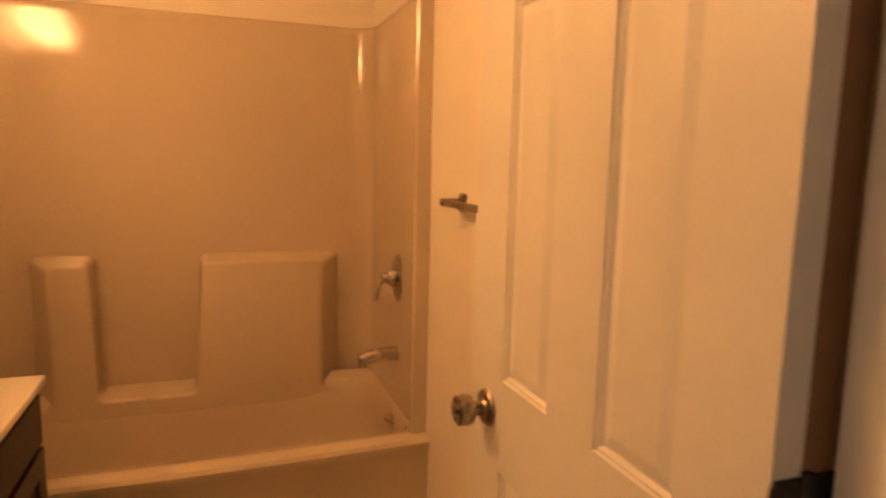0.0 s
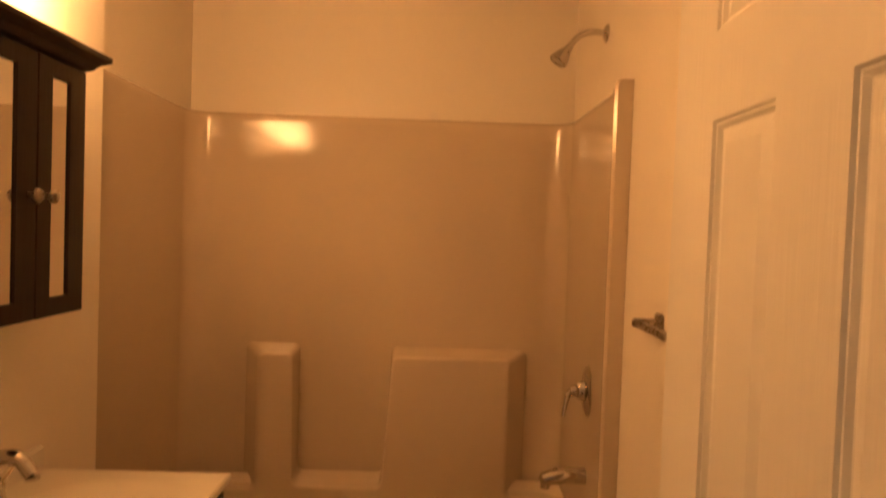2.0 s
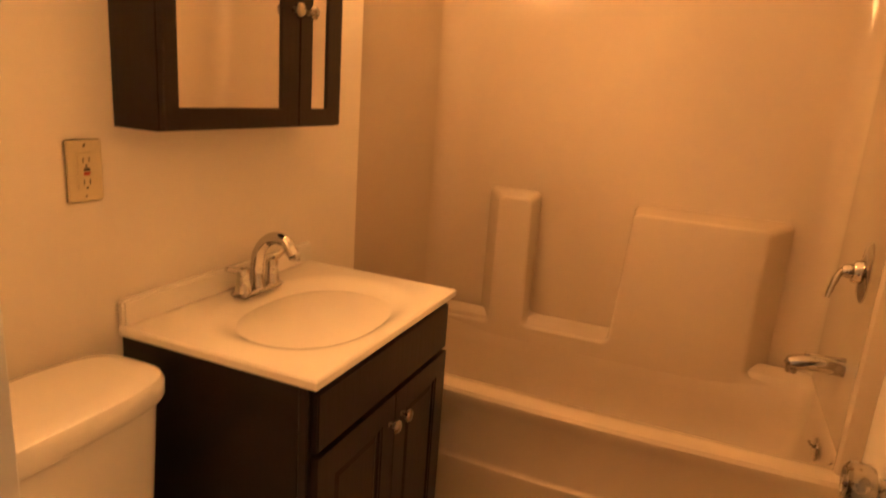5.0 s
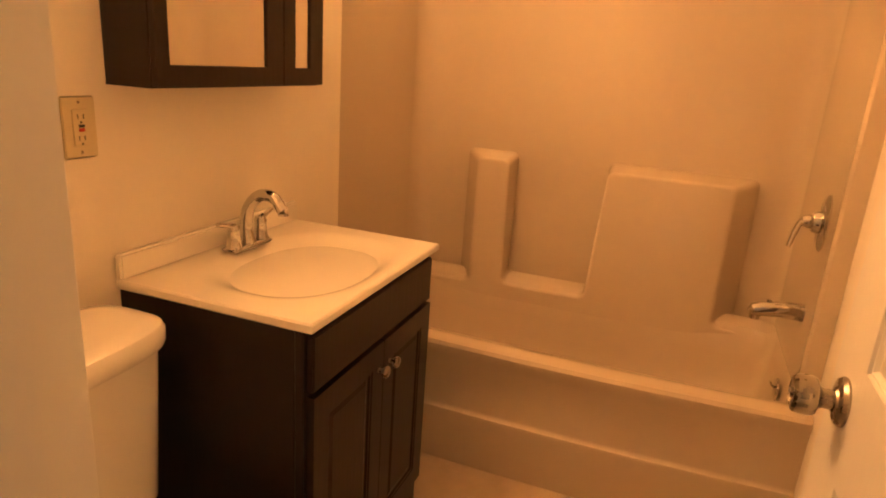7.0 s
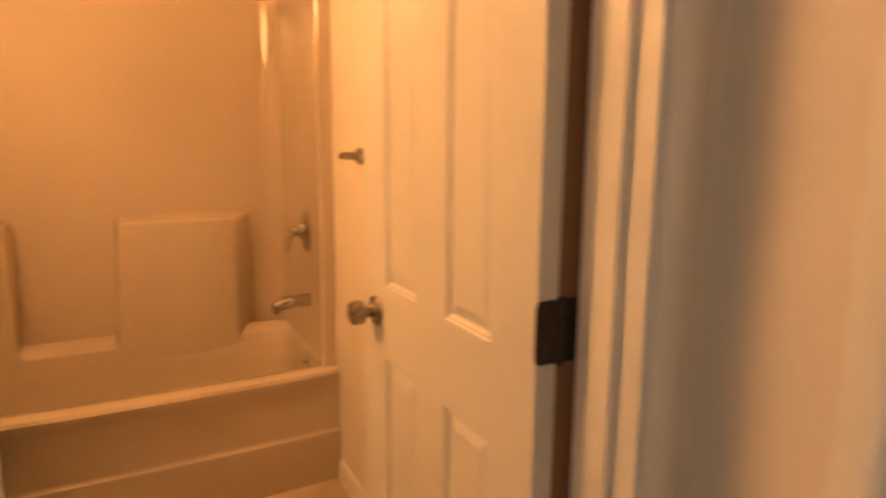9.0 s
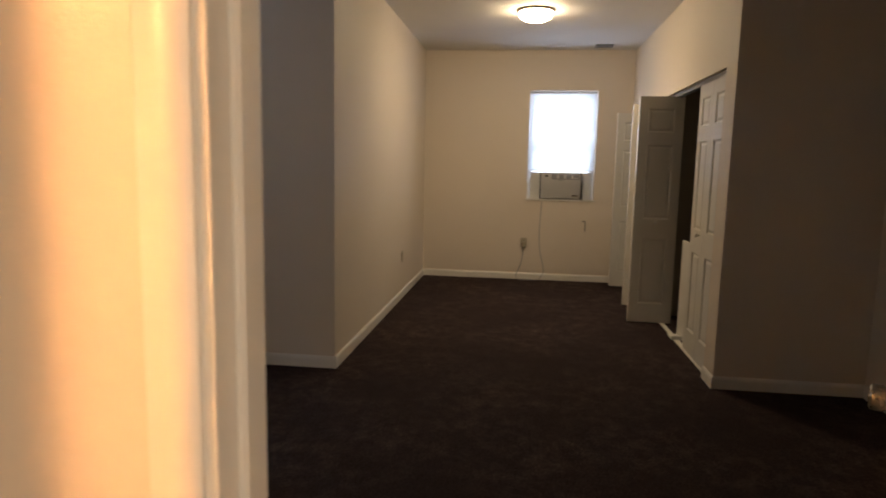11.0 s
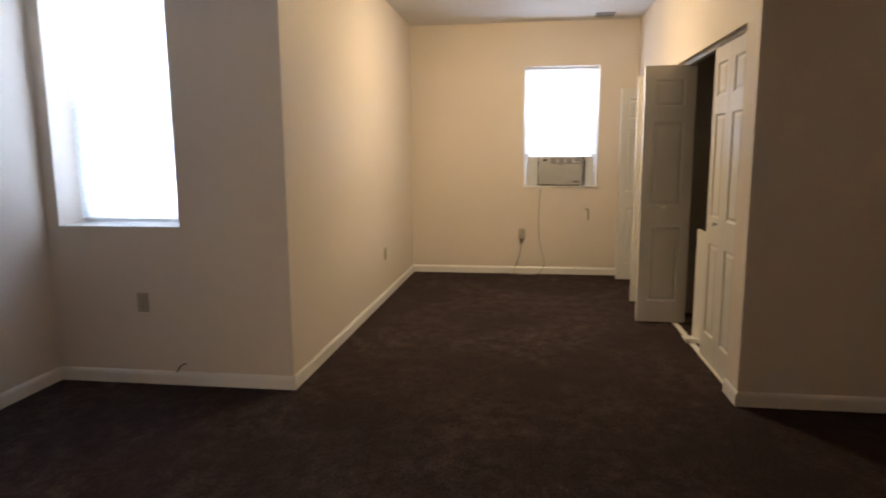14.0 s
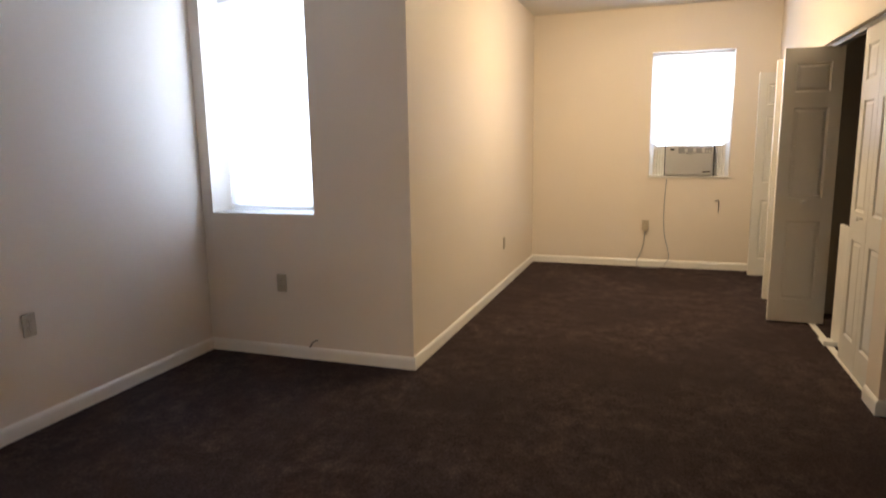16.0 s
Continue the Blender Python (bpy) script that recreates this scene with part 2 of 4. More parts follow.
def ring(x0, x1, y0, y1, z0, z1, a0, a1, b0, b1):
    """An upright frame in one piece: x0 to x1 thick, outer y0 to y1 and z0 to z1, opening a0 to a1 and b0 to b1."""
    bm = bmesh.new()
    loops = []
    for x in (x0, x1):
        loops.append([bm.verts.new((x, y, z)) for y, z in ((y0, z0), (y1, z0), (y1, z1), (y0, z1))])
        loops.append([bm.verts.new((x, y, z)) for y, z in ((a0, b0), (a1, b0), (a1, b1), (a0, b1))])
    fo, fi, bo, bi = loops
    for i in range(4):
        j = (i + 1) % 4
        bm.faces.new((fo[i], fo[j], fi[j], fi[i]))
        bm.faces.new((bo[i], bi[i], bi[j], bo[j]))
        bm.faces.new((fo[i], bo[i], bo[j], fo[j]))
        bm.faces.new((fi[i], fi[j], bi[j], bi[i]))
    bmesh.ops.recalc_face_normals(bm, faces=bm.faces)
    bmesh.ops.bevel(bm, geom=list(bm.edges), offset=min(0.0018, (x1 - x0) * 0.2), segments=1, affect="EDGES")
    return bm


def rail(profile, p0, p1, out):
    """A moulding: profile of (out, up) swept from p0 to p1 along the floor or wall."""
    bm = bmesh.new()
    o = Vector(out)
    ends = []
    for p in (p0, p1):
        ends.append([bm.verts.new(Vector(p) + o * a + Vector((0, 0, b))) for a, b in profile])
    n = len(profile)
    for i in range(n):
        j = (i + 1) % n
        bm.faces.new((ends[0][i], ends[0][j], ends[1][j], ends[1][i]))
    bm.faces.new(ends[0][::-1])
    bm.faces.new(ends[1])
    return bm


# ---- the large structure ----
H = 2.86
structure("wall_bath_left", blocks((-0.06, -0.035, 0, 0.065, 1.53, H), (-0.06, 1.53, 0, 0.008, 2.32, H)), BATHWALL, "cream painted bathroom wall behind the vanity", "wall")
structure("wall_bath_back", blocks((-0.06, 2.32, 0, 1.58, 2.44, H)), BATHWALL, "cream painted wall above the tub", "wall")
structure("wall_bath_right", blocks((1.58, -0.035, 0, 1.656, 2.44, H)), BATHWALL, "cream painted wall with a towel bar", "wall")
structure("wall_bath_door", blocks((-0.06, -0.155, 0, 0.752, -0.035, H), (1.458, -0.155, 0, 1.545, -0.035, H), (0.752, -0.155, 2.055, 1.458, -0.035, H)), WALL, "beige painted wall around the bathroom door", "wall")
structure("wall_rear", blocks((1.545, -0.385, 0, 1.66, -0.035, H), (1.656, -0.035, 0, 1.66, 2.17, H), (1.545, -1.175, 2.055, 1.66, -0.385, H), (1.545, -2.95, 0, 1.66, -1.175, H)), WALL, "beige painted wall with the bedroom doorway", "wall")
# opening and niche behind it are added, unseen, to let the hall fill lamp in
structure("wall_hall_side", blocks((0.22, -1.8, 0, 0.34, -1.60, H), (0.22, -0.84, 0, 0.34, -0.155, H), (0.22, -1.60, 2.05, 0.34, -0.84, H), (-0.28, -1.72, 0, 0.22, -1.60, H), (-0.28, -0.84, 0, 0.22, -0.72, H), (-0.40, -1.72, 0, -0.28, -0.72, H)), WALL, "unseen beige hallway wall with an added opening for fill light", "wall")
structure("wall_hall_end", blocks((0.22, -1.92, 0, 1.545, -1.8, H)), WALL, "plain beige hallway end wall", "wall")
structure("wall_left", blocks((1.66, 2.02, 0, 5.32, 2.17, H)), WALL, "beige painted bedroom side wall", "wall")
W1 = (1.18, 1.94, 0.94, 2.33)
structure("wall_window", blocks((5.0, 0.53, 0, 5.32, W1[0], H), (5.0, W1[1], 0, 5.32, 2.02, H), (5.0, W1[0], 0, 5.32, W1[1], W1[2]), (5.0, W1[0], W1[3], 5.32, W1[1], H)), WALL, "beige painted wall with a deep window recess", "wall")
structure("wall_alcove_left", blocks((5.32, 0.53, 0, 8.76, 0.65, H)), WALL, "long beige painted wall of the bedroom alcove", "wall")
W2 = (-1.525, -0.728, 0.985, 2.275)
structure("wall_far", blocks((8.76, -2.95, 0, 8.98, W2[0], H), (8.76, W2[1], 0, 8.98, 0.65, H), (8.76, W2[0], 0, 8.98, W2[1], W2[2]), (8.76, W2[0], W2[3], 8.98, W2[1], H)), WALL, "beige painted far wall with a small window", "wall")
structure("wall_closet", blocks((5.06, -2.03, 0, 5.27, -1.927, H), (5.27, -2.03, 2.02, 8.64, -1.927, H), (6.90, -2.03, 0, 7.40, -1.927, 2.02), (8.64, -2.03, 0, 8.76, -1.927, H)), WALL, "beige wall with two bifold closet openings", "wall")
structure("wall_return", blocks((5.06, -2.83, 0, 5.24, -2.03, H)), WALL, "short beige painted return wall beside the closet", "wall")
structure("wall_right", blocks((1.66, -2.95, 0, 8.76, -2.83, H)), WALL, "beige painted bedroom wall opposite the window recess", "wall")
# added sheets over the closet walls; their darker grey paints in the interior shade
structure("closet_lining", blocks((5.24, -2.826, 0.001, 8.755, -2.81, 2.73), (5.242, -2.81, 0.001, 5.258, -2.04, 2.73), (8.74, -2.81, 0.001, 8.756, -2.04, 2.73), (7.1, -2.81, 0.001, 7.16, -2.034, 2.73)), CLOSET, "grey sheets lining the closets, darkened to stand in for shade", "wall")
structure("ceiling_bath", blocks((0.0, -0.04, 2.44, 1.60, 2.33, 2.50)), BATHWALL, "flat cream bathroom ceiling", "ceiling")
structure("ceiling_hall", blocks((-0.35, -1.85, 2.50, 1.56, -0.15, 2.56)), CEIL, "flat white hallway ceiling", "ceiling")
structure("ceiling_bedroom", blocks((1.65, -2.89, 2.74, 8.80, 2.1, 2.80)), CEIL, "flat white bedroom ceiling", "ceiling")
structure("roof_slab", blocks((-0.1, -3.0, H, 9.0, 2.5, H + 0.1)), CEIL, "plain slab over the rooms", "ceiling")
structure("floor_bath", blocks((-0.05, -0.105, -0.08, 1.6, 2.4, 0.0)), TILE, "tan stone-look vinyl bathroom floor", "floor")


def carpet_sheet():
    bm = bmesh.new()
    for x0, y0, x1, y1 in ((-0.35, -1.85, 1.61, -0.105), (1.61, -2.9, 8.8, 2.1)):
        box(x0, y0, -0.08, x1, y1, 0.0, bm=bm)
    return bm


structure("floor_carpet", carpet_sheet(), CARPET, "dark brown cut-pile carpet", "carpet")

BASE = [(0, 0), (0.013, 0), (0.013, 0.058), (0.010, 0.070), (0.004, 0.079), (0, 0.081)]


def baseboard(name, p0, p1, out):
    return structure(name, rail(BASE, (*p0, 0), (*p1, 0), (*out, 0)), TRIM, "white painted wooden baseboard", "baseboard")


baseboard("baseboard_left", (1.66, 2.02), (5.0, 2.02), (0, -1))
baseboard("baseboard_window", (5.0, 2.007), (5.0, 0.517), (-1, 0))
baseboard("baseboard_alcove", (5.0, 0.53), (8.747, 0.53), (0, -1))
baseboard("baseboard_far", (8.76, 0.53), (8.76, -1.927), (-1, 0))
baseboard("baseboard_closet_near", (5.047, -1.927), (5.27, -1.927), (0, 1))
baseboard("baseboard_closet_mid", (6.90, -1.927), (7.40, -1.927), (0, 1))
baseboard("baseboard_return", (5.06, -1.927), (5.06, -2.817), (-1, 0))
baseboard("baseboard_right", (1.66, -2.83), (5.06, -2.83), (0, 1))
baseboard("baseboard_rear", (1.66, 2.007), (1.66, -0.335), (1, 0))
baseboard("baseboard_bath", (1.58, -0.03), (1.58, 1.485), (-1, 0))


# ---- door frames ----
CASE = [(0, 0), (0, 0.057), (0.006, 0.057), (0.010, 0.050), (0.011, 0.038), (0.016, 0.030), (0.017, 0.012), (0.013, 0.004), (0.010, 0)]


def casing_side(x0, side, y, z1, out, along="x"):
    """An upright casing with a moulded face. side: the way it widens from the opening; out: the way that it faces."""
    bm = bmesh.new()
    ends = []
    for z in (0.0, z1):
        ring = []
        for d, w in CASE:
            if along == "x":
                ring.append(bm.verts.new((x0 + side * w, y + out * d, z)))
            else:
                ring.append(bm.verts.new((y + out * d, x0 + side * w, z)))
        ends.append(ring)
    n = len(CASE)
    for i in range(n):
        bm.faces.new((ends[0][i], ends[0][(i + 1) % n], ends[1][(i + 1) % n], ends[1][i]))
    bm.faces.new(ends[0][::-1])
    bm.faces.new(ends[1])
    return bm


def casing_head(x0, x1, y, z, out, along="x"):
    bm = bmesh.new()
    ends = []
    for x in (x0, x1):
        ring = []
        for d, w in CASE:
            ring.append(bm.verts.new((x, y + out * d, z + w) if along == "x" else (y + out * d, x, z + w)))
        ends.append(ring)
    n = len(CASE)
    for i in range(n):
        bm.faces.new((ends[0][i], ends[0][(i + 1) % n], ends[1][(i + 1) % n], ends[1][i]))
    bm.faces.new(ends[0][::-1])
    bm.faces.new(ends[1])
    return bm


bath_frame = thing("door_1_frame", (1.18, -0.01, 0), "white painted bathroom door frame with moulded casing", "door frame", "", "structure")


def under(name, bm, mat, parent, label="", soft=True):
    """A part given in world coordinates under a thing that stands elsewhere."""
    bm.transform(parent.matrix_world.inverted())
    return part(name, bm, mat, parent, label, soft)


BX0, BX1, BTOP = 0.770, 1.440, 2.035
under("jamb", box(0.7525, -0.157, 0, BX0, -0.033, BTOP + 0.018, 0.001, 1), TRIM, bath_frame)
under("jamb", box(BX1, -0.157, 0, 1.4575, -0.033, BTOP + 0.018, 0.001, 1), TRIM, bath_frame)
under("head_jamb", box(BX0, -0.157, BTOP, BX1, -0.033, BTOP + 0.018, 0.001, 1), TRIM, bath_frame)
under("stop", box(BX0, -0.118, 0, BX0 + 0.011, -0.075, BTOP, 0.003), TRIM, bath_frame)
under("stop", box(BX1 - 0.011, -0.118, 0, BX1, -0.075, BTOP, 0.003), TRIM, bath_frame)
under("head_stop", box(BX0 + 0.011, -0.118, BTOP - 0.011, BX1 - 0.011, -0.075, BTOP, 0.003), TRIM, bath_frame)
under("casing", casing_side(0.7575, -1, -0.1555, BTOP + 0.015, -1), TRIM, bath_frame)
under("casing", casing_side(1.4525, 1, -0.1555, BTOP + 0.015, -1), TRIM, bath_frame)
under("head_casing", casing_head(0.700, 1.510, -0.1555, BTOP + 0.016, -1), TRIM, bath_frame)
under("casing", casing_side(0.7535, -1, -0.0345, BTOP + 0.015, 1), TRIM, bath_frame)
under("head_casing", casing_head(0.696, 1.51, -0.0345, BTOP + 0.016, 1), TRIM, bath_frame)

BY0, BY1 = -0.403, -1.157
bed_frame = thing("door_2_frame", (1.7, -0.74, 0), "white painted bedroom door frame with moulded casing", "door frame", "", "structure")
under("jamb", box(1.543, BY0, 0, 1.662, -0.3855, BTOP + 0.018, 0.001, 1), TRIM, bed_frame)
under("jamb", box(1.543, -1.1745, 0, 1.662, BY1, BTOP + 0.018, 0.001, 1), TRIM, bed_frame)
under("head_jamb", box(1.543, BY1, BTOP, 1.662, BY0, BTOP + 0.018, 0.001, 1), TRIM, bed_frame)
under("stop", box(1.585, BY0 - 0.011, 0, 1.62, BY0, BTOP, 0.003), TRIM, bed_frame)
for out, x in ((-1, 1.5445), (1, 1.6605)):
    under("casing", casing_side(-0.391, 1, x, BTOP + 0.015, out, "y"), TRIM, bed_frame)
    under("casing", casing_side(-1.169, -1, x, BTOP + 0.015, out, "y"), TRIM, bed_frame)
    under("head_casing", casing_head(-1.226, -0.334, x, BTOP + 0.016, out, "y"), TRIM, bed_frame)
under("strike_plate", box(1.624, BY0 - 0.0015, 0.895, 1.6635, BY0 + 0.004, 0.955, 0.001, 1), BRONZE, bed_frame, "dark metal strike plate with a curled lip")
under("strike_lip", tube([(1.666, BY0 - 0.004, 0.905), (1.666, BY0 - 0.004, 0.945)], 0.005, 8), BRONZE, bed_frame)


# ---- panelled doors ----
def panel_door(width, height, thick, columns, rows):
    """A moulded door leaf from x 0 to width, y 0 (face) to thick, with raised panels on both faces."""
    bm = bmesh.new()
    xs, zs = [0.0], [0.0]
    for a, b in columns:
        xs += [a, b]
    for a, b in rows:
        zs += [a, b]
    xs.append(width)
    zs.append(height)
    panels = []
    grid = {}
    for side, y in ((0, 0.0), (1, thick)):
        for i, x in enumerate(xs):
            for k, z in enumerate(zs):
                grid[side, i, k] = bm.verts.new((x, y, z))
        for i in range(len(xs) - 1):
            for k in range(len(zs) - 1):
                q = [grid[side, i, k], grid[side, i + 1, k], grid[side, i + 1, k + 1], grid[side, i, k + 1]]
                f = bm.faces.new(q if side == 0 else q[::-1])
                if i % 2 == 1 and k % 2 == 1:
                    panels.append(f)
    nx, nz = len(xs), len(zs)
    for k in range(nz - 1):
        bm.faces.new((grid[0, 0, k], grid[0, 0, k + 1], grid[1, 0, k + 1], grid[1, 0, k]))
        bm.faces.new((grid[0, nx - 1, k], grid[1, nx - 1, k], grid[1, nx - 1, k + 1], grid[0, nx - 1, k + 1]))
    for i in range(nx - 1):
        bm.faces.new((grid[0, i, 0], grid[1, i, 0], grid[1, i + 1, 0], grid[0, i + 1, 0]))
        bm.faces.new((grid[0, i, nz - 1], grid[0, i + 1, nz - 1], grid[1, i + 1, nz - 1], grid[1, i, nz - 1]))
    bmesh.ops.recalc_face_normals(bm, faces=bm.faces)
    bmesh.ops.inset_individual(bm, faces=panels, thickness=0.004, depth=-0.004)
    bmesh.ops.inset_individual(bm, faces=panels, thickness=0.004, depth=0.0)
    bmesh.ops.inset_individual(bm, faces=panels, thickness=0.007, depth=-0.005)
    bmesh.ops.inset_individual(bm, faces=panels, thickness=0.004, depth=0.0)
    bmesh.ops.inset_individual(bm, faces=panels, thickness=0.026, depth=0.006)
    return bm


# bathroom door, hinged at the jamb beside the towel-bar wall and swung into the room
BW, BH = 0.660, 2.02
bath_door = thing("bathroom_door", (1.455, -0.028, 0.008), "white moulded six-panel interior door standing open", "door", rz=90)
COLS = [(0.118, 0.266), (0.388, 0.536)]
ROWS = [(0.24, 0.82), (0.98, 1.59), (1.705, 1.915)]
# leaf frame: x along the door from the hinge, visible face at larger y
leaf_turn = pose(0, 0, 0, 0, 0, 0.4)
bm = panel_door(BW, BH, 0.035, COLS, ROWS)
bm.transform(leaf_turn @ pose(0.006, 0.041, 0))
part("leaf", bm, DOOR, bath_door, soft=False)
bm = box(0.0062, 0.004, 0.002, 0.016, 0.0408, BH - 0.002)
bm.transform(leaf_turn)
part("hinge_edge", bm, JAMB, bath_door, "bare brown wood strip along the hinge side", soft=False)


def knob_set(parent, x, y, z, m, sign, mat=NICKEL):
    """A round door knob on its rose; it points along sign * y of the leaf."""
    ax = "y" if sign > 0 else "-y"
    rose = lathe([(0, 0), (0.033, 0), (0.0335, 0.003), (0.030, 0.008), (0.018, 0.010), (0.0155, 0.013)], 30, ax, (x, y, z))
    rose.transform(m)
    part("rose", rose, mat, parent)
    k = lathe([(0, 0.010), (0.0135, 0.010), (0.013, 0.024), (0.0155, 0.029), (0.024, 0.033), (0.0265, 0.038), (0.0268, 0.050), (0.0255, 0.058),
               (0.020, 0.0615), (0.0195, 0.0600), (0.008, 0.0600), (0.0075, 0.0635), (0, 0.0635)], 30, ax, (x, y, z))
    k.transform(m)
    part("knob", k, mat, parent, "brushed nickel door knob")


knob_set(bath_door, BW - 0.066, 0.076, 0.915, leaf_turn, 1)
latch = box(BW + 0.0055, 0.047, 0.887, BW + 0.008, 0.070, 0.943, 0.001, 1)
latch.transform(leaf_turn)
part("latch_plate", latch, NICKEL, bath_door)
# hinges on the pin side; leaves lie on the door's edge and on the jamb
for z in (0.25, 0.990, 1.72):
    hg = bmesh.new()
    for side in (-1, 1):
        pts = [(0.003, 0), (0.036, 0), (0.040, 0.006), (0.041, 0.016), (0.041, 0.074), (0.040, 0.084), (0.036, 0.09), (0.003, 0.09)]
        hoop = []
        for d in (0.0, 0.003):
            hoop.append([hg.verts.new((-0.004 - d, side * u, v)) for u, v in pts])
        n = len(pts)
        for i in range(n):
            hg.faces.new((hoop[0][i], hoop[0][(i + 1) % n], hoop[1][(i + 1) % n], hoop[1][i]))
        hg.faces.new(hoop[0][::-1])
        hg.faces.new(hoop[1])
    hg.transform(pose(0.0095, 0.037, z - 0.008))
    h1 = part("hinge", hg, BRONZE, bath_door, "dark painted butt hinge", soft=False)
    pin = tube([(0.004, 0.037, z - 0.012), (0.004, 0.037, z + 0.086)], 0.0055, 12)
    part("pin", pin, BRONZE, h1)

# bedroom door, swung into the bedroom past square
bed_door = thing("bedroom_door", (1.672, -1.165, 0.012), "white moulded six-panel interior door standing wide open", "door", rz=-24)
BWB = 0.75
bm = panel_door(BWB, 2.02, 0.035, [(0.11, 0.335), (0.415, 0.64)], ROWS)
bm.transform(pose(0.0, -0.045, 0))
part("leaf", bm, DOOR, bed_door, soft=False)
knob_set(bed_door, BWB - 0.06, -0.010, 0.915, Matrix(), 1)
knob_set(bed_door, BWB - 0.06, -0.045, 0.915, Matrix(), -1)

# ---- bathtub and surround, one moulded unit ----
tub_unit = thing("bathtub_surround", (0.77, 1.9, 0), "beige moulded fibreglass bathtub with a three-wall surround", "bathtub")
SX0, SX1, SY, STOP = 0.022, 1.557, 2.30, 1.90


def arc(cx, cy, r, a0, a1, n=7):
    return [(cx + r * math.cos(radians(a0 + (a1 - a0) * i / n)), cy + r * math.sin(radians(a0 + (a1 - a0) * i / n))) for i in range(n + 1)]


def surround():
    """The three walls as one bent sheet with coved corners and rounded flanges in front."""
    r = 0.085
    inner = [(SX0 - 0.012, 1.522), (SX0 + 0.022, 1.524), (SX0 + 0.030, 1.532), (SX0 + 0.028, 1.548), (SX0 + 0.008, 1.562), (SX0, 1.60)]
    inner += arc(SX0 + r, SY - r, r, 180, 90) + arc(SX1 - r, SY - r, r, 90, 0)
    inner += [(SX1, 1.60), (SX1 - 0.008, 1.562), (SX1 - 0.028, 1.548), (SX1 - 0.030, 1.532), (SX1 - 0.022, 1.524), (SX1 + 0.022, 1.522)]
    bm = bmesh.new()
    levels = [(0.30, 0.0), (0.32, 0.0), (STOP - 0.032, 0.0), (STOP - 0.018, 0.0), (STOP - 0.006, 0.004), (STOP, 0.011)]
    cx, cy = (SX0 + SX1) / 2, 1.85
    rings = []
    for z, out in levels:
        ring = []
        for x, y in inner:
            dx = -out if x < cx - 0.6 else out if x > cx + 0.6 else 0
            dy = out if y > 2.2 else 0
            ring.append(bm.verts.new((x + dx, y + dy, z)))
        rings.append(ring)
    for a, b in zip(rings, rings[1:]):
        for i in range(len(a) - 1):
            bm.faces.new((a[i], a[i + 1], b[i + 1], b[i]))
    return bm


s = surround()
under("wall_panel", s, FIBRE, tub_unit)


def relief():
    """The raised lower part of the back panel, with two pillars and ledges between them."""
    back = [(0.03, 0.24), (0.03, 0.415), (0.260, 0.415), (0.260, 0.968), (0.488, 0.968), (0.488, 0.445), (0.842, 0.445), (0.862, 0.968), (1.425, 0.968), (1.425, 0.41), (1.55, 0.41), (1.55, 0.24)]
    front = [(0.03, 0.24), (0.03, 0.402), (0.345, 0.402), (0.345, 0.946), (0.478, 0.946), (0.488, 0.420), (0.839, 0.420), (0.872, 0.946), (1.332, 0.946), (1.332, 0.398), (1.55, 0.398), (1.55, 0.24)]
    bm = bmesh.new()
    a = [bm.verts.new((x, SY + 0.01, z)) for x, z in back]
    b = [bm.verts.new((x, SY - 0.115, z)) for x, z in front]
    n = len(a)
    for i in range(n):
        bm.faces.new((a[i], a[(i + 1) % n], b[(i + 1) % n], b[i]))
    bm.faces.new(b)
    bmesh.ops.recalc_face_normals(bm, faces=bm.faces)
    cross = [e for e in bm.edges if abs(e.verts[0].co.y - e.verts[1].co.y) > 0.05 and 0.1 < e.verts[0].co.x < 1.50]
    bmesh.ops.bevel(bm, geom=cross, offset=0.026, segments=5, affect="EDGES", clamp_overlap=True, profile=0.5)
    edge = [e for e in bm.edges if all(abs(v.co.y - SY + 0.115) < 0.002 for v in e.verts) and not all(abs(v.co.z - 0.24) < 0.01 for v in e.verts)]
    bmesh.ops.bevel(bm, geom=edge, offset=0.012, segments=4, affect="EDGES", clamp_overlap=True, profile=0.5)
    return bm


under("shelf_relief", relief(), FIBRE, tub_unit)


def tub():
    """Apron, rim and basin as rings from the floor outside up over the rim and down into the basin."""
    bm = bmesh.new()
    n = 24
    xs = [0.0665 + (1.579 - 0.0665) * i / n for i in range(n + 1)]

    def front(z, base, bow):
        return [bm.verts.new((x, base - bow * math.sin(math.pi * (x - 0.0665) / 1.5125), z)) for x in xs]
    lines = [front(0.0, 1.494, 0.022), front(0.188, 1.488, 0.023), front(0.197, 1.490, 0.023), front(0.203, 1.497, 0.023), front(0.212, 1.500, 0.023), front(0.370, 1.494, 0.024),
             front(0.396, 1.489, 0.025), front(0.414, 1.484, 0.026), front(0.429, 1.484, 0.026), front(0.440, 1.492, 0.026), front(0.444, 1.506, 0.026), front(0.445, 1.535, 0.026),
             front(0.442, 1.562, 0.026), front(0.434, 1.576, 0.025), front(0.420, 1.582, 0.025)]
    for a, b in zip(lines, lines[1:]):
        for i in range(n):
            bm.faces.new((a[i], a[i + 1], b[i + 1], b[i]))
    return bm


under("apron", tub(), FIBRE, tub_unit)


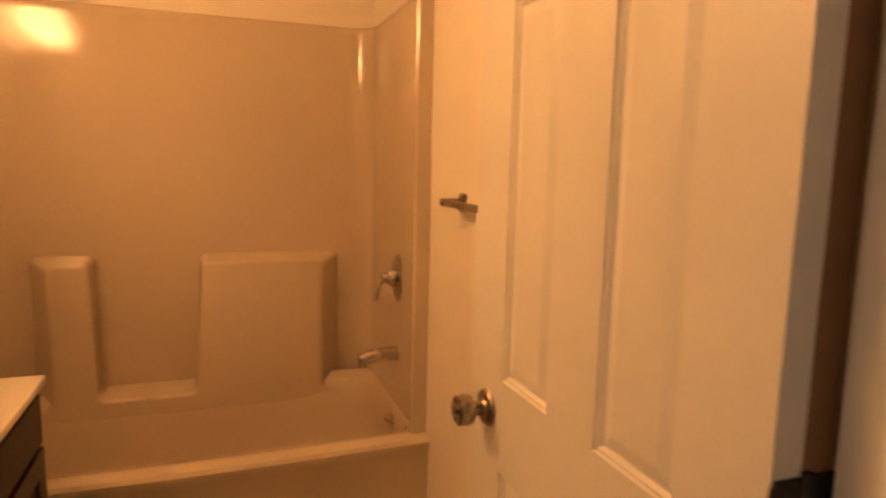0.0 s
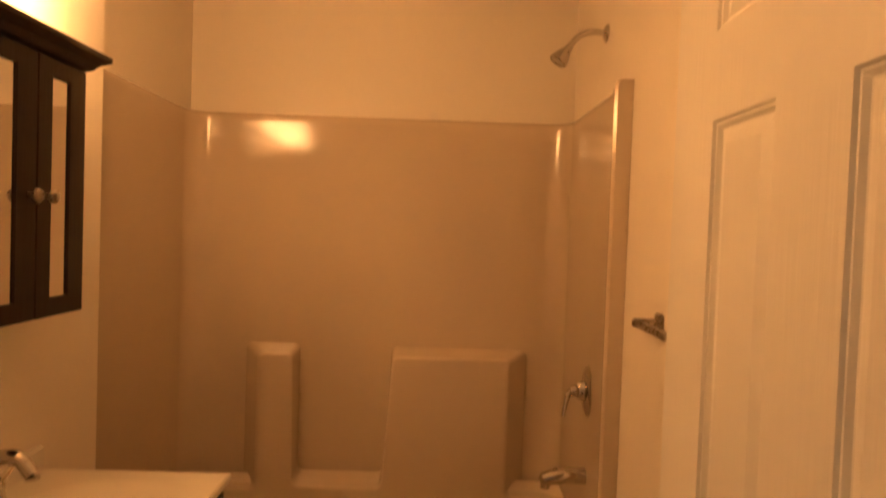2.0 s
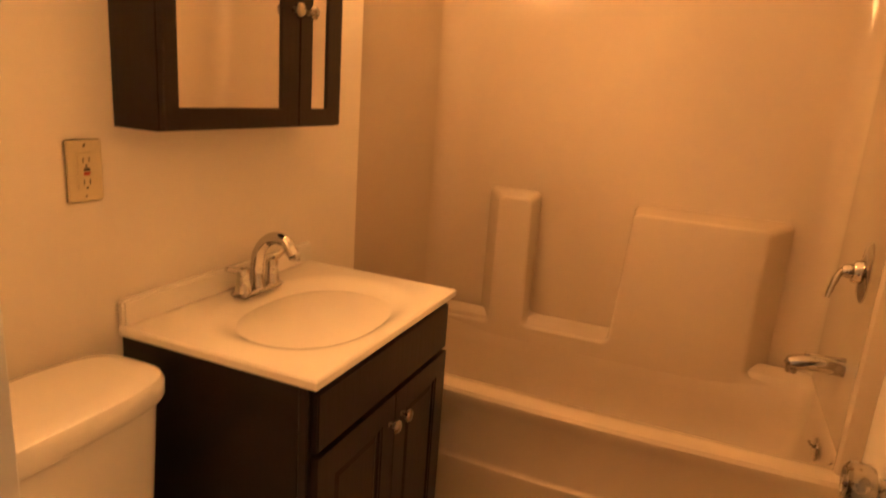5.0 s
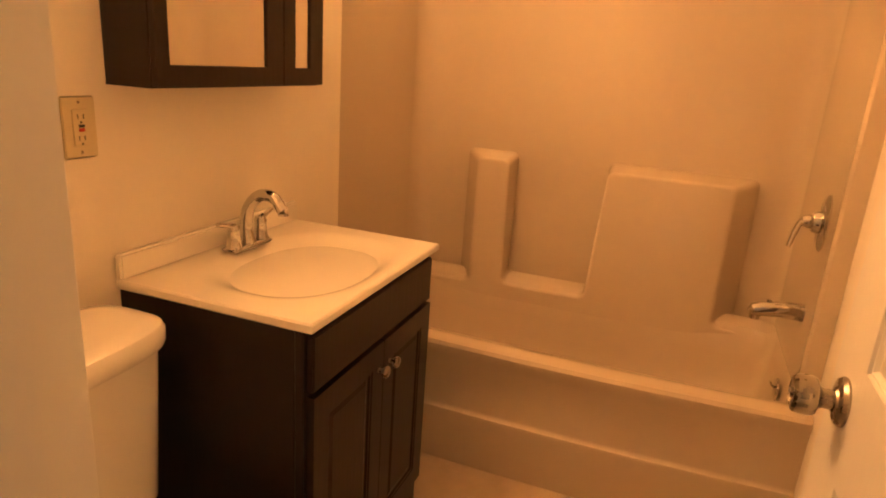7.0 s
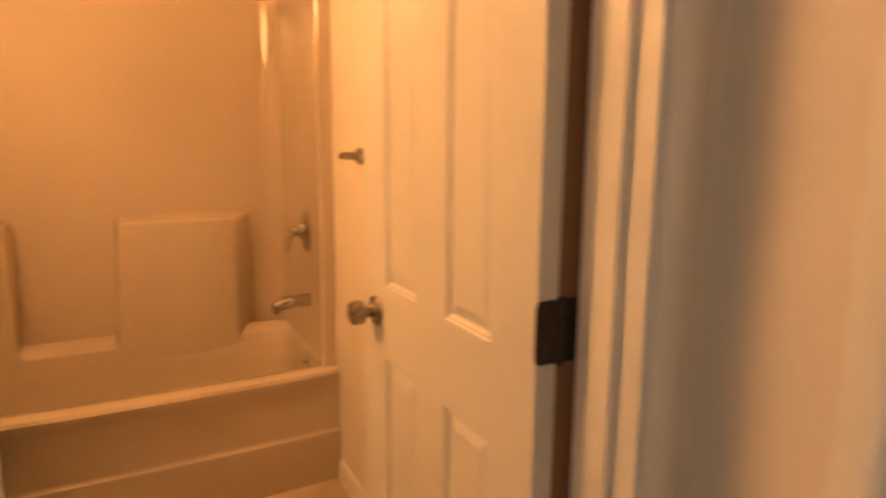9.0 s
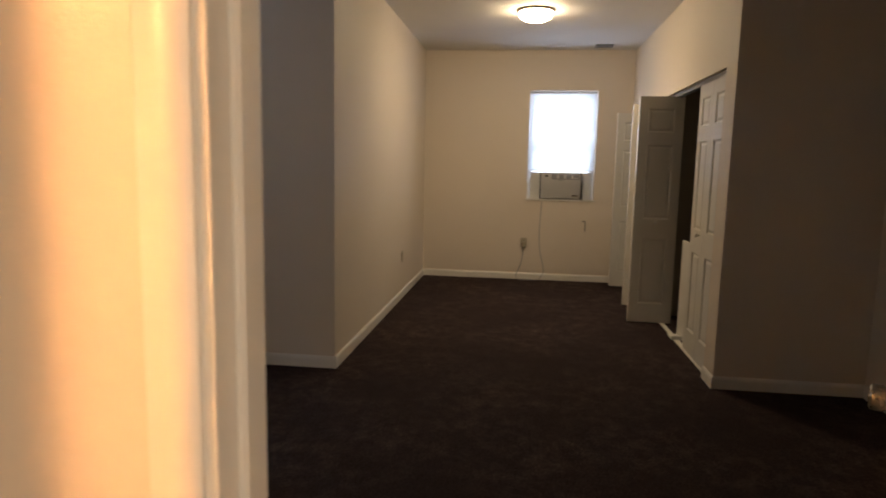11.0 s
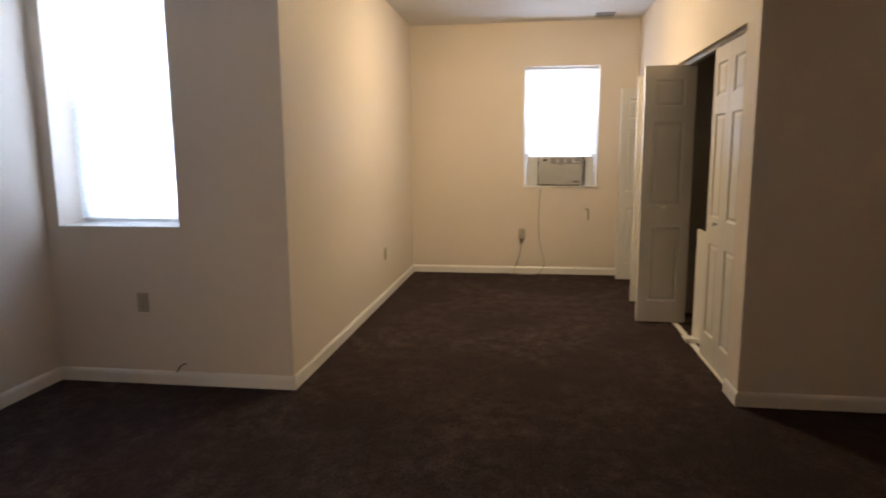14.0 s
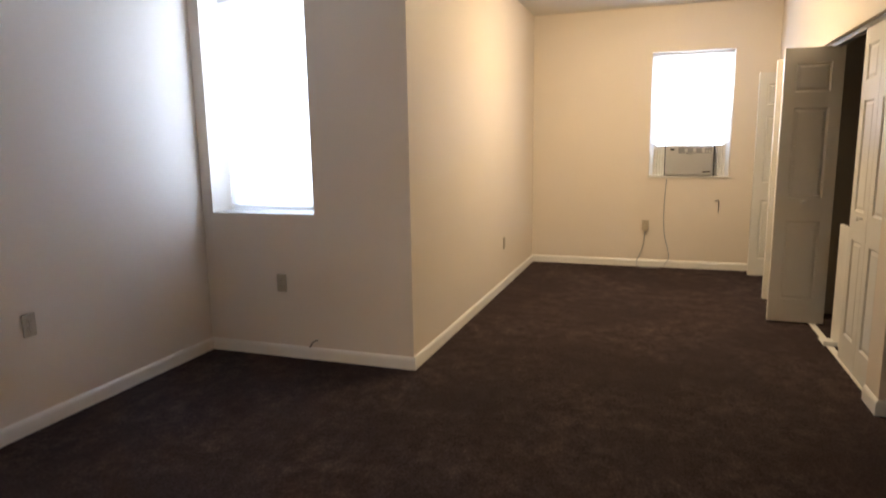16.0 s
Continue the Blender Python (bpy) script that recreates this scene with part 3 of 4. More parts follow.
def basin():
    """The bowl of the tub: rings of half width, front, back and height, squarer towards the rim."""
    bm = bmesh.new()
    steps = 64
    cx = 0.79

    def oval_ring(hx, y0, y1, z, p):
        out = []
        for i in range(steps):
            a = 2 * math.pi * i / steps
            c, s = math.cos(a), math.sin(a)
            out.append(bm.verts.new((cx + 1.03 * hx * math.copysign(abs(c) ** (2 / p), c), (y0 + y1) / 2 + (y1 - y0) / 2 * math.copysign(abs(s) ** (2 / p), s), z)))
        return out
    spec = [(0.756, 1.545, 2.262, 0.4395, 16), (0.746, 1.560, 2.24, 0.436, 12), (0.740, 1.568, 2.21, 0.42, 9), (0.733, 1.574, 2.188, 0.375, 8), (0.722, 1.581, 2.179, 0.30, 7),
            (0.705, 1.591, 2.164, 0.22, 6), (0.675, 1.605, 2.138, 0.145, 5), (0.63, 1.63, 2.10, 0.10, 4.5), (0.56, 1.665, 2.06, 0.083, 4), (0.3, 1.77, 1.95, 0.078, 3)]
    rings = [oval_ring(*q) for q in spec]
    for a, b in zip(rings, rings[1:]):
        for i in range(steps):
            bm.faces.new((a[i], a[(i + 1) % steps], b[(i + 1) % steps], b[i]))
    bm.faces.new(rings[-1])
    return bm


under("basin", basin(), FIBRE, tub_unit)

# shower fittings on the end wall
VY = 1.815
valve = thing("shower_valve", (SX1, VY, 0.925), "chrome single-lever shower valve with oval plate", "faucet")
bm = lathe([(0, 0), (0.062, 0), (0.062, 0.004), (0.052, 0.011), (0.024, 0.014), (0.022, 0.032), (0.019, 0.036), (0, 0.036)], 36, "-x")
bm.transform(Matrix.Diagonal((1, 0.95, 1.40, 1)))
part("plate", bm, CHROME, valve)
part("hub", lathe([(0, 0.02), (0.019, 0.02), (0.021, 0.05), (0.016, 0.062), (0, 0.064)], 24, "-x"), CHROME, valve)
part("lever", tube(bend([(-0.052, 0, 0.004), (-0.068, -0.010, -0.008), (-0.080, -0.024, -0.040), (-0.088, -0.034, -0.078)], 5), 0.007, 10,
                   [0.010] * 5 + [0.009] * 5 + [0.0075] * 5 + [0.006]), CHROME, valve, "curved chrome lever")
spout = thing("tub_spout", (SX1, VY, 0.625), "chrome bathtub spout with diverter", "faucet")
part("body", tube([(0.002, 0, 0.012), (-0.02, 0, 0.012), (-0.07, 0, 0.010), (-0.115, 0, 0.004), (-0.138, 0, -0.004), (-0.148, 0, -0.012)], 0.025, 18,
                  [0.029, 0.027, 0.026, 0.025, 0.023, 0.012]), CHROME, spout)
part("outlet", lathe([(0, -0.032), (0.016, -0.032), (0.017, -0.005), (0, -0.005)], 18, "z", (-0.132, 0, 0)), CHROME, spout)
part("diverter", lathe([(0, 0.018), (0.004, 0.018), (0.004, 0.030), (0.007, 0.031), (0.007, 0.036), (0, 0.037)], 14, "z", (-0.10, 0, 0)), CHROME, spout)
overflow = thing("overflow_plate", (1.538, VY, 0.365), "round chrome tub overflow plate", "drain")
bm = lathe([(0, 0), (0.036, 0), (0.037, 0.003), (0.033, 0.008), (0.010, 0.010), (0, 0.009)], 28, "-x")
part("plate", bm, CHROME, overflow)
part("trip_lever", tube([(-0.009, 0, 0.004), (-0.02, 0, 0.010), (-0.026, 0, 0.022)], 0.004, 8), CHROME, overflow)
shower = thing("wall_shower", (1.58, VY + 0.03, 2.13), "chrome shower head on a bent arm", "shower")
part("flange", lathe([(0, 0), (0.030, 0), (0.030, 0.003), (0.022, 0.010), (0.011, 0.013), (0, 0.013)], 28, "-x"), CHROME, shower)
arm_line = bend([(0, 0, 0), (-0.05, 0, 0.002), (-0.095, 0, -0.014), (-0.128, 0, -0.052)], 6)
part("arm", tube(arm_line, 0.0105, 12), CHROME, shower)
bm = lathe([(0, 0), (0.012, 0), (0.015, 0.010), (0.014, 0.020), (0.020, 0.028), (0.0305, 0.058), (0.032, 0.068), (0.029, 0.071), (0.027, 0.069), (0, 0.068)], 26)
bm.transform(Matrix.Translation((-0.123, 0, -0.046)) @ Matrix.Rotation(radians(217), 4, "Y"))
part("head", bm, CHROME, shower)

towel = thing("towel_bar", (1.58, 1.225, 1.24), "brushed nickel square towel bar", "towel bar")
for dy in (0.0, -0.61):
    pb = box(-0.012, dy - 0.021, -0.026, 0.0, dy + 0.021, 0.026, 0.004)
    part("post_base", pb, NICKEL, towel)
    part("post", box(-0.070, dy - 0.011, -0.010, -0.010, dy + 0.011, 0.012, 0.003), NICKEL, towel)
part("bar", box(-0.068, -0.606, -0.009, -0.052, -0.004, 0.009, 0.003), NICKEL, towel)

# ---- vanity ----
vanity = thing("vanity_cabinet", (0.065, 0.935, 0), "espresso stained wooden vanity cabinet with two doors", "cabinet")
VX = 0.452
for y0 in (-0.312, 0.296):
    part("side_panel", box(0, y0, 0.0, VX - 0.02, y0 + 0.016, 0.808, 0.001, 1), ESP, vanity, soft=False)
part("bottom_panel", box(0, -0.296, 0.09, VX - 0.02, 0.296, 0.106), ESP, vanity, soft=False)
part("back_panel", box(0, -0.296, 0.106, 0.012, 0.296, 0.808), ESP, vanity, soft=False)
part("toe_kick", box(VX - 0.09, -0.296, 0, VX - 0.075, 0.296, 0.09), ESP, vanity, soft=False)
part("face_frame", ring(VX - 0.02, VX, -0.312, 0.312, 0.0, 0.808, -0.275, 0.275, 0.10, 0.772), ESP, vanity, soft=False)
part("frame_rail", box(VX - 0.019, -0.276, 0.655, VX - 0.001, 0.276, 0.69), ESP, vanity, soft=False)
part("false_drawer", box(VX, -0.300, 0.674, VX + 0.016, 0.300, 0.796, 0.003), ESP, vanity)


def shaker(y0, y1, z0, z1):
    """A framed door with a stepped inner edge and a flat sunk panel."""
    w, h = y1 - y0, z1 - z0
    bm = bmesh.new()
    xs, zs = [0, 0.056, w - 0.056, w], [0, 0.056, h - 0.056, h]
    g = [[bm.verts.new((0.018, y0 + x, z0 + z)) for z in zs] for x in xs]
    for i in range(3):
        for k in range(3):
            bm.faces.new((g[i][k], g[i + 1][k], g[i + 1][k + 1], g[i][k + 1]))
    bm.faces.ensure_lookup_table()
    mid = bm.faces[4]
    rim = [e for e in bm.edges if e.is_boundary]
    ext = bmesh.ops.extrude_edge_only(bm, edges=rim)
    for v in [v for v in ext["geom"] if isinstance(v, bmesh.types.BMVert)]:
        v.co.x = 0.0
    bmesh.ops.recalc_face_normals(bm, faces=bm.faces)
    if mid.normal.x < 0:
        bmesh.ops.reverse_faces(bm, faces=bm.faces)
    for t, d in ((0.003, -0.003), (0.006, 0.0), (0.004, -0.005), (0.010, 0.0), (0.014, 0.004)):
        bmesh.ops.inset_individual(bm, faces=[mid], thickness=t, depth=d)
    bm.transform(Matrix.Translation((VX, 0, 0)))
    return bm


KNOB = [(0, 0), (0.006, 0), (0.0055, 0.010), (0.010, 0.014), (0.0145, 0.018), (0.0150, 0.022), (0.012, 0.0265), (0.006, 0.0285), (0, 0.029)]
for y0, y1, ky in ((-0.300, 0.010, -0.016), (0.013, 0.300, 0.042)):
    d = part("cabinet_door", shaker(y0, y1, 0.095, 0.664), ESP, vanity, soft=False)
    part("knob", lathe(KNOB, 22, "x", (VX + 0.018, ky, 0.598)), NICKEL, d, "satin nickel mushroom knob")


def sink_top():
    """A one-piece moulded top with an oval bowl sunk into it."""
    bm = bmesh.new()
    x0, x1, y0, y1, z = 0.0, 0.478, -0.322, 0.322, 0.832
    n = 64
    cx, cy = 0.262, 0.0

    def oval(ax, ay, zz, p=2.6):
        out = []
        for i in range(n):
            a = 2 * math.pi * i / n
            c, s = math.cos(a), math.sin(a)
            out.append(bm.verts.new((cx + ax * math.copysign(abs(c) ** (2 / p), c), cy + ay * math.copysign(abs(s) ** (2 / p), s), zz)))
        return out

    def rim(dx, zz):
        out = []
        for i in range(n):
            a = 2 * math.pi * i / n
            c, s = math.cos(a), math.sin(a)
            k = min((x1 - dx - cx) / c if c > 1e-6 else (x0 - cx) / c if c < -1e-6 else 9, (y1 - dx) / abs(s) if abs(s) > 1e-6 else 9)
            out.append(bm.verts.new((cx + k * c, cy + k * s, zz)))
        return out
    rings = [rim(0.004, z - 0.022), rim(0.0, z - 0.018), rim(0.0, z - 0.004), rim(0.004, z), oval(0.198, 0.268, z)]
    for k in range(1, 19):
        f = k / 18
        rings.append(oval(0.198 + (0.022 - 0.198) * f, 0.268 + (0.022 - 0.268) * f, z - 0.108 * (0.5 - 0.5 * math.cos(math.pi * f)) ** 0.92, 2.5 - 0.5 * f))
    for a, b in zip(rings, rings[1:]):
        for i in range(n):
            bm.faces.new((a[i], a[(i + 1) % n], b[(i + 1) % n], b[i]))
    bm.faces.new(rings[-1])
    bm.faces.new(rings[0][::-1])
    return bm


top = thing("bathroom_sink", (0.065, 0.935, 0), "white cultured marble vanity top with an integral oval sink", "sink")
part("sink_top", sink_top(), SINK, top)
part("backsplash", box(0.0005, -0.322, 0.830, 0.020, 0.322, 0.888, 0.005), SINK, top)
part("drain", lathe([(0, 0.720), (0.021, 0.720), (0.022, 0.7265), (0.013, 0.729), (0, 0.7295)], 20, "z", (0.262, 0, 0)), CHROME, top)

faucet = thing("bathroom_faucet", (0.145, 0.945, 0.832), "chrome two-handle faucet with a high arched spout", "faucet")
bm = box(-0.026, -0.076, 0.0, 0.026, 0.076, 0.016, 0.008, 3)
part("base", bm, CHROME, faucet)
part("spout", tube(bend([(0, 0, 0.012), (-0.004, 0, 0.06), (0.006, 0, 0.105), (0.038, 0, 0.138), (0.078, 0, 0.138), (0.105, 0, 0.108)], 6), 0.012, 14,
                   [0.021, 0.020, 0.018, 0.017, 0.016, 0.016] + [0.0155] * 6 + [0.015] * 6 + [0.015] * 6 + [0.0145] * 6 + [0.014]), CHROME, faucet)
part("aerator", lathe([(0, 0), (0.013, 0), (0.013, 0.006), (0, 0.006)], 16, "z", (0.106, 0, 0.098)), CHROME, faucet)
for s, dy in ((-1, -0.052), (1, 0.052)):
    part("handle", lathe([(0, 0.012), (0.021, 0.012), (0.019, 0.020), (0.0145, 0.050), (0.016, 0.062), (0.013, 0.070), (0, 0.072)], 22, "z", (0, dy, 0)), CHROME, faucet)
    part("lever", tube(bend([(0, dy, 0.066), (0.0, dy + s * 0.022, 0.072), (-0.004, dy + s * 0.052, 0.080)], 5), 0.006, 10, [0.009] * 4 + [0.007] * 4 + [0.006] * 3), CHROME, faucet, "flat chrome lever")

# ---- mirror cabinet ----
mc = thing("mirror_cabinet", (0.0655, 0.919, 1.228), "espresso wooden medicine cabinet with two mirrored doors", "cabinet")
part("body", box(0, -0.289, 0, 0.112, 0.289, 0.565), ESP, mc, soft=False)
crown = bmesh.new()
prof = [(0.0, 0.0), (0.010, 0.004), (0.020, 0.018), (0.034, 0.026), (0.040, 0.030), (0.040, 0.042), (0.0, 0.042)]
rings = []
for o, z in prof:
    rings.append([crown.verts.new(q) for q in ((0, -0.289 - o, 0.562 + z), (0.130 + o, -0.289 - o, 0.562 + z), (0.130 + o, 0.289 + o, 0.562 + z), (0, 0.289 + o, 0.562 + z))])
for a, b in zip(rings, rings[1:]):
    for i in range(4):
        crown.faces.new((a[i], a[(i + 1) % 4], b[(i + 1) % 4], b[i]))
crown.faces.new(rings[0][::-1])
part("crown", crown, ESP, mc, soft=False)


def mirror_door(y0, y1, my0, my1, ky):
    d = part("cabinet_door", ring(0.113, 0.130, y0, y1, 0.003, 0.560, my0, my1, 0.045, 0.520), ESP, mc, soft=False)
    part("mirror", box(0.115, my0 - 0.001, 0.044, 0.125, my1 + 0.001, 0.521), MIRROR, d, "silvered mirror glass", soft=False)
    part("knob", lathe(KNOB, 20, "x", (0.130, ky, 0.262)), NICKEL, d)


mirror_door(-0.289, 0.111, -0.255, 0.046, 0.084)
mirror_door(0.114, 0.289, 0.163, 0.227, 0.138)

# ---- vanity light ----
vl = thing("vanity_light", (0.0655, 0.93, 2.075), "three-shade vanity light with glowing glass shades", "wall lamp")
part("backplate", box(0, -0.30, 0.055, 0.022, 0.30, 0.135, 0.006), NICKEL, vl)
for dy in (-0.25, 0.0, 0.25):
    part("arm", tube(bend([(0.02, dy, 0.095), (0.06, dy, 0.115), (0.105, dy, 0.110), (0.112, dy, 0.085)], 5), 0.008, 10), NICKEL, vl)
    part("shade", lathe([(0.022, 0.085), (0.040, 0.075), (0.058, 0.045), (0.068, 0.0), (0.073, -0.06), (0.076, -0.092), (0.073, -0.092), (0.068, -0.05), (0.060, 0.0), (0.03, 0.06), (0, 0.07)], 28, "z", (0.112, dy, 0)), BULB, vl, "glowing frosted glass shade")

# ---- outlet, toilet ----


def wall_plate(name, at, rz, w, h, mat, label, gfci=False, switch=False):
    o = thing(name, at, label, "outlet", rz=rz)
    part("plate", box(-0.001, -w / 2, -h / 2, 0.006, w / 2, h / 2, 0.0045, 3), mat, o)
    if gfci:
        part("face", box(0.006, -0.017, -0.034, 0.009, 0.017, 0.034, 0.001, 1), mat, o)
        part("test_button", box(0.009, -0.006, 0.001, 0.0115, 0.006, 0.006, 0.0005, 1), BLACKP, o)
        part("reset_button", box(0.009, -0.006, -0.007, 0.0115, 0.006, -0.001, 0.0005, 1), REDP, o)
        for dz in (0.020, -0.020):
            part("socket", blocks((0.0089, -0.007, dz - 0.004, 0.0094, -0.005, dz + 0.005), (0.0089, 0.005, dz - 0.004, 0.0094, 0.007, dz + 0.005), (0.0089, -0.002, dz - 0.012, 0.0094, 0.002, dz - 0.008)), BLACKP, o, soft=False)
        for dz in (0.0465, -0.0465):
            part("screw", lathe([(0, 0), (0.003, 0), (0.002, 0.0015), (0, 0.0015)], 10, "x", (0.006, 0, dz)), NICKEL, o)
    else:
        for dz in (0.020, -0.020):
            part("receptacle", lathe([(0, 0), (0.0165, 0), (0.016, 0.0025), (0, 0.0025)], 20, "x", (0.006, 0, dz)), mat, o)
            part("socket", blocks((0.0084, -0.008, dz - 0.003, 0.0089, -0.006, dz + 0.006), (0.0084, 0.006, dz - 0.003, 0.0089, 0.008, dz + 0.006), (0.0084, -0.002, dz - 0.012, 0.0089, 0.002, dz - 0.008)), BLACKP, o, soft=False)
        part("screw", lathe([(0, 0), (0.003, 0), (0.002, 0.0015), (0, 0.0015)], 10, "x", (0.006, 0, 0)), NICKEL, o)
    return o


wall_plate("wall_outlet", (0.0652, 0.560, 1.15), 0, 0.074, 0.116, IVORY, "almond ground-fault outlet beside the mirror cabinet", True)

toilet = thing("toilet", (0.07, 0.332, 0), "white porcelain two-piece toilet beside the vanity", "toilet")


def squircle(cx, cy, hx, hy, z, p, n=40, skew=0.0):
    out = []
    for i in range(n):
        a = 2 * math.pi * i / n
        c, s = math.cos(a), math.sin(a)
        x = cx + hx * math.copysign(abs(c) ** (2 / p), c)
        y = cy + hy * math.copysign(abs(s) ** (2 / p), s) * (1 - skew * max(0, c))
        out.append((x, y, z))
    return out


def loft(rings, cap=True):
    bm = bmesh.new()
    vs = [[bm.verts.new(q) for q in r] for r in rings]
    n = len(vs[0])
    for a, b in zip(vs, vs[1:]):
        for i in range(n):
            bm.faces.new((a[i], a[(i + 1) % n], b[(i + 1) % n], b[i]))
    if cap:
        bm.faces.new(vs[0][::-1])
        bm.faces.new(vs[-1])
    return bm


part("tank", loft([squircle(0.098, 0, 0.080, 0.185, 0.40, 6), squircle(0.098, 0, 0.088, 0.200, 0.43, 6), squircle(0.100, 0, 0.095, 0.215, 0.758, 7)]), PORC, toilet)
part("tank_lid", loft([squircle(0.106, 0, 0.098, 0.222, 0.754, 4.2), squircle(0.108, 0, 0.108, 0.234, 0.760, 3.8), squircle(0.109, 0, 0.110, 0.237, 0.768, 3.8), squircle(0.109, 0, 0.110, 0.237, 0.792, 3.8),
                       squircle(0.108, 0, 0.106, 0.232, 0.803, 3.8), squircle(0.106, 0, 0.096, 0.220, 0.810, 3.6), squircle(0.104, 0, 0.078, 0.195, 0.813, 3.4)]), PORC, toilet)
part("bowl", loft([squircle(0.33, 0, 0.20, 0.115, 0.0, 3), squircle(0.33, 0, 0.19, 0.105, 0.04, 3), squircle(0.34, 0, 0.17, 0.10, 0.18, 2.6), squircle(0.40, 0, 0.22, 0.15, 0.30, 2.4), squircle(0.43, 0, 0.265, 0.182, 0.375, 2.4), squircle(0.43, 0, 0.27, 0.185, 0.395, 2.4)]), PORC, toilet)
part("seat", loft([squircle(0.43, 0, 0.268, 0.184, 0.396, 2.4), squircle(0.43, 0, 0.273, 0.188, 0.402, 2.4), squircle(0.43, 0, 0.272, 0.187, 0.415, 2.4), squircle(0.43, 0, 0.262, 0.178, 0.420, 2.4)]), WHITEP, toilet)
part("seat_lid", loft([squircle(0.43, 0, 0.262, 0.178, 0.421, 2.4), squircle(0.43, 0, 0.270, 0.185, 0.426, 2.4), squircle(0.43, 0, 0.266, 0.182, 0.436, 2.4), squircle(0.43, 0, 0.24, 0.16, 0.443, 2.4)]), WHITEP, toilet)
part("flush_lever", tube([(0.198, -0.14, 0.69), (0.215, -0.14, 0.69), (0.218, -0.11, 0.685), (0.216, -0.07, 0.678)], 0.006, 10), CHROME, toilet)

# ---- bedroom windows ----


def window(name, x, y0, y1, z0, z1, label):
    """A double-hung vinyl window set deep in its opening; the room lies towards smaller x."""
    w = thing(name, (x, (y0 + y1) / 2, z0), label, "window", "", "structure")
    hy, hz = (y1 - y0) / 2, z1 - z0
    fr = 0.035
    part("window_frame", ring(0, 0.07, -hy, hy, 0, hz, -hy + fr, hy - fr, fr, hz - fr), VINYL, w, soft=False)
    for nm, xa, za, zb in (("lower_sash", 0.012, fr, hz * 0.5 + 0.02), ("upper_sash", 0.040, hz * 0.5 - 0.02, hz - fr)):
        a, b, t = -hy + fr, hy - fr, 0.032
        s = part(nm, ring(xa, xa + 0.024, a, b, za, zb, a + t, b - t, za + t, zb - t), VINYL, w, soft=False)
        g = part("pane", box(xa + 0.010, a + t, za + t, xa + 0.014, b - t, zb - t), GLASS, s, soft=False)
        g.visible_shadow = False
    return w


window("window_1", 5.225, W1[0], W1[1], W1[2], W1[3], "white vinyl double-hung window in a deep recess")


def mini_blind(name, x, y0, y1, ztop, zbot, label, wand_side):
    b = thing(name, (x, (y0 + y1) / 2, ztop), label, "blind")
    hy = (y1 - y0) / 2 - 0.006
    part("headrail", box(-0.014, -hy, -0.028, 0.014, hy, 0, 0.002, 1), WHITEP, b)
    part("bottom_rail", box(-0.012, -hy, zbot - ztop, 0.012, hy, zbot - ztop + 0.012, 0.003), WHITEP, b)
    bm = bmesh.new()
    pr = [(-0.0125, -0.0016), (-0.006, 0.0006), (0.0, 0.0014), (0.006, 0.0006), (0.0125, -0.0016)]
    up = [[bm.verts.new((p, s * hy, q)) for p, q in pr] for s in (-1, 1)]
    for i in range(4):
        bm.faces.new((up[0][i], up[0][i + 1], up[1][i + 1], up[1][i]))
    bm.transform(Matrix.Rotation(radians(58), 4, "Y"))
    me = mesh_of("slat", bm, SLAT)
    for p in me.polygons:
        p.use_smooth = True
    z = -0.042
    while z > zbot - ztop + 0.020:
        o = new("slat", me)
        o.parent, o.location = b, (0, 0, z)
        z -= 0.0205
    for dy in (-hy * 0.72, hy * 0.72):
        part("ladder_cord", tube([(-0.013, dy, -0.02), (-0.013, dy, zbot - ztop + 0.01)], 0.0009, 6), WHITEP, b)
    part("wand", tube([(-0.018, wand_side * (hy - 0.03), -0.02), (-0.019, wand_side * (hy - 0.025), -0.62)], 0.004, 8), WHITEP, b, "clear plastic tilt wand")
    return b


mini_blind("mini_blind", 5.195, W1[0], W1[1], W1[3] - 0.004, W1[2] + 0.02, "white aluminium mini blind lowered over the window", -1)

window("window_2", 8.885, W2[0], W2[1], W2[2], W2[3], "white vinyl window with an air conditioner in it")
mini_blind("mini_blind", 8.845, W2[0], W2[1], W2[3] - 0.004, 1.325, "white aluminium mini blind lowered to the air conditioner", 1)

sill2 = structure("window_2_sill", box(8.745, W2[0] - 0.02, W2[2] - 0.012, 8.884, W2[1] + 0.012, W2[2] + 0.004, 0.003), TRIM, "white painted window sill", "sill", True)
structure("window_1_sill", box(4.996, W1[0] + 0.001, W1[2] - 0.001, 5.224, W1[1] - 0.001, W1[2] + 0.006, 0.002), TRIM, "white painted deep window sill", "sill", True)

# ---- air conditioner ----
ac = thing("air_conditioner", (8.74, -1.13, W2[2] + 0.005), "white window air conditioner with a grey control strip", "air conditioner")
AW = 0.235
part("body", box(0.02, -AW, 0, 0.42, AW, 0.325, 0.012, 3), APPL, ac)
part("front", box(0.0, -AW, 0.012, 0.03, AW, 0.318, 0.014, 3), APPL, ac)
part("intake_frame", ring(-0.004, 0.002, -AW + 0.012, AW - 0.012, 0.022, 0.228, -AW + 0.022, AW - 0.022, 0.030, 0.220), APPL, ac, soft=False)
for i in range(15):
    z = 0.038 + i * 0.0122
    part("grille_slat", box(-0.005, -AW + 0.022, z, 0.001, AW - 0.022, z + 0.006), APPL, ac, soft=False)
part("control_panel", box(-0.004, -AW + 0.015, 0.240, 0.004, AW - 0.125, 0.306, 0.002, 1), GREYP, ac, "grey louvred outlet and control strip")
part("display_panel", box(-0.005, AW - 0.118, 0.240, 0.004, AW - 0.012, 0.310, 0.002, 1), APPL, ac)
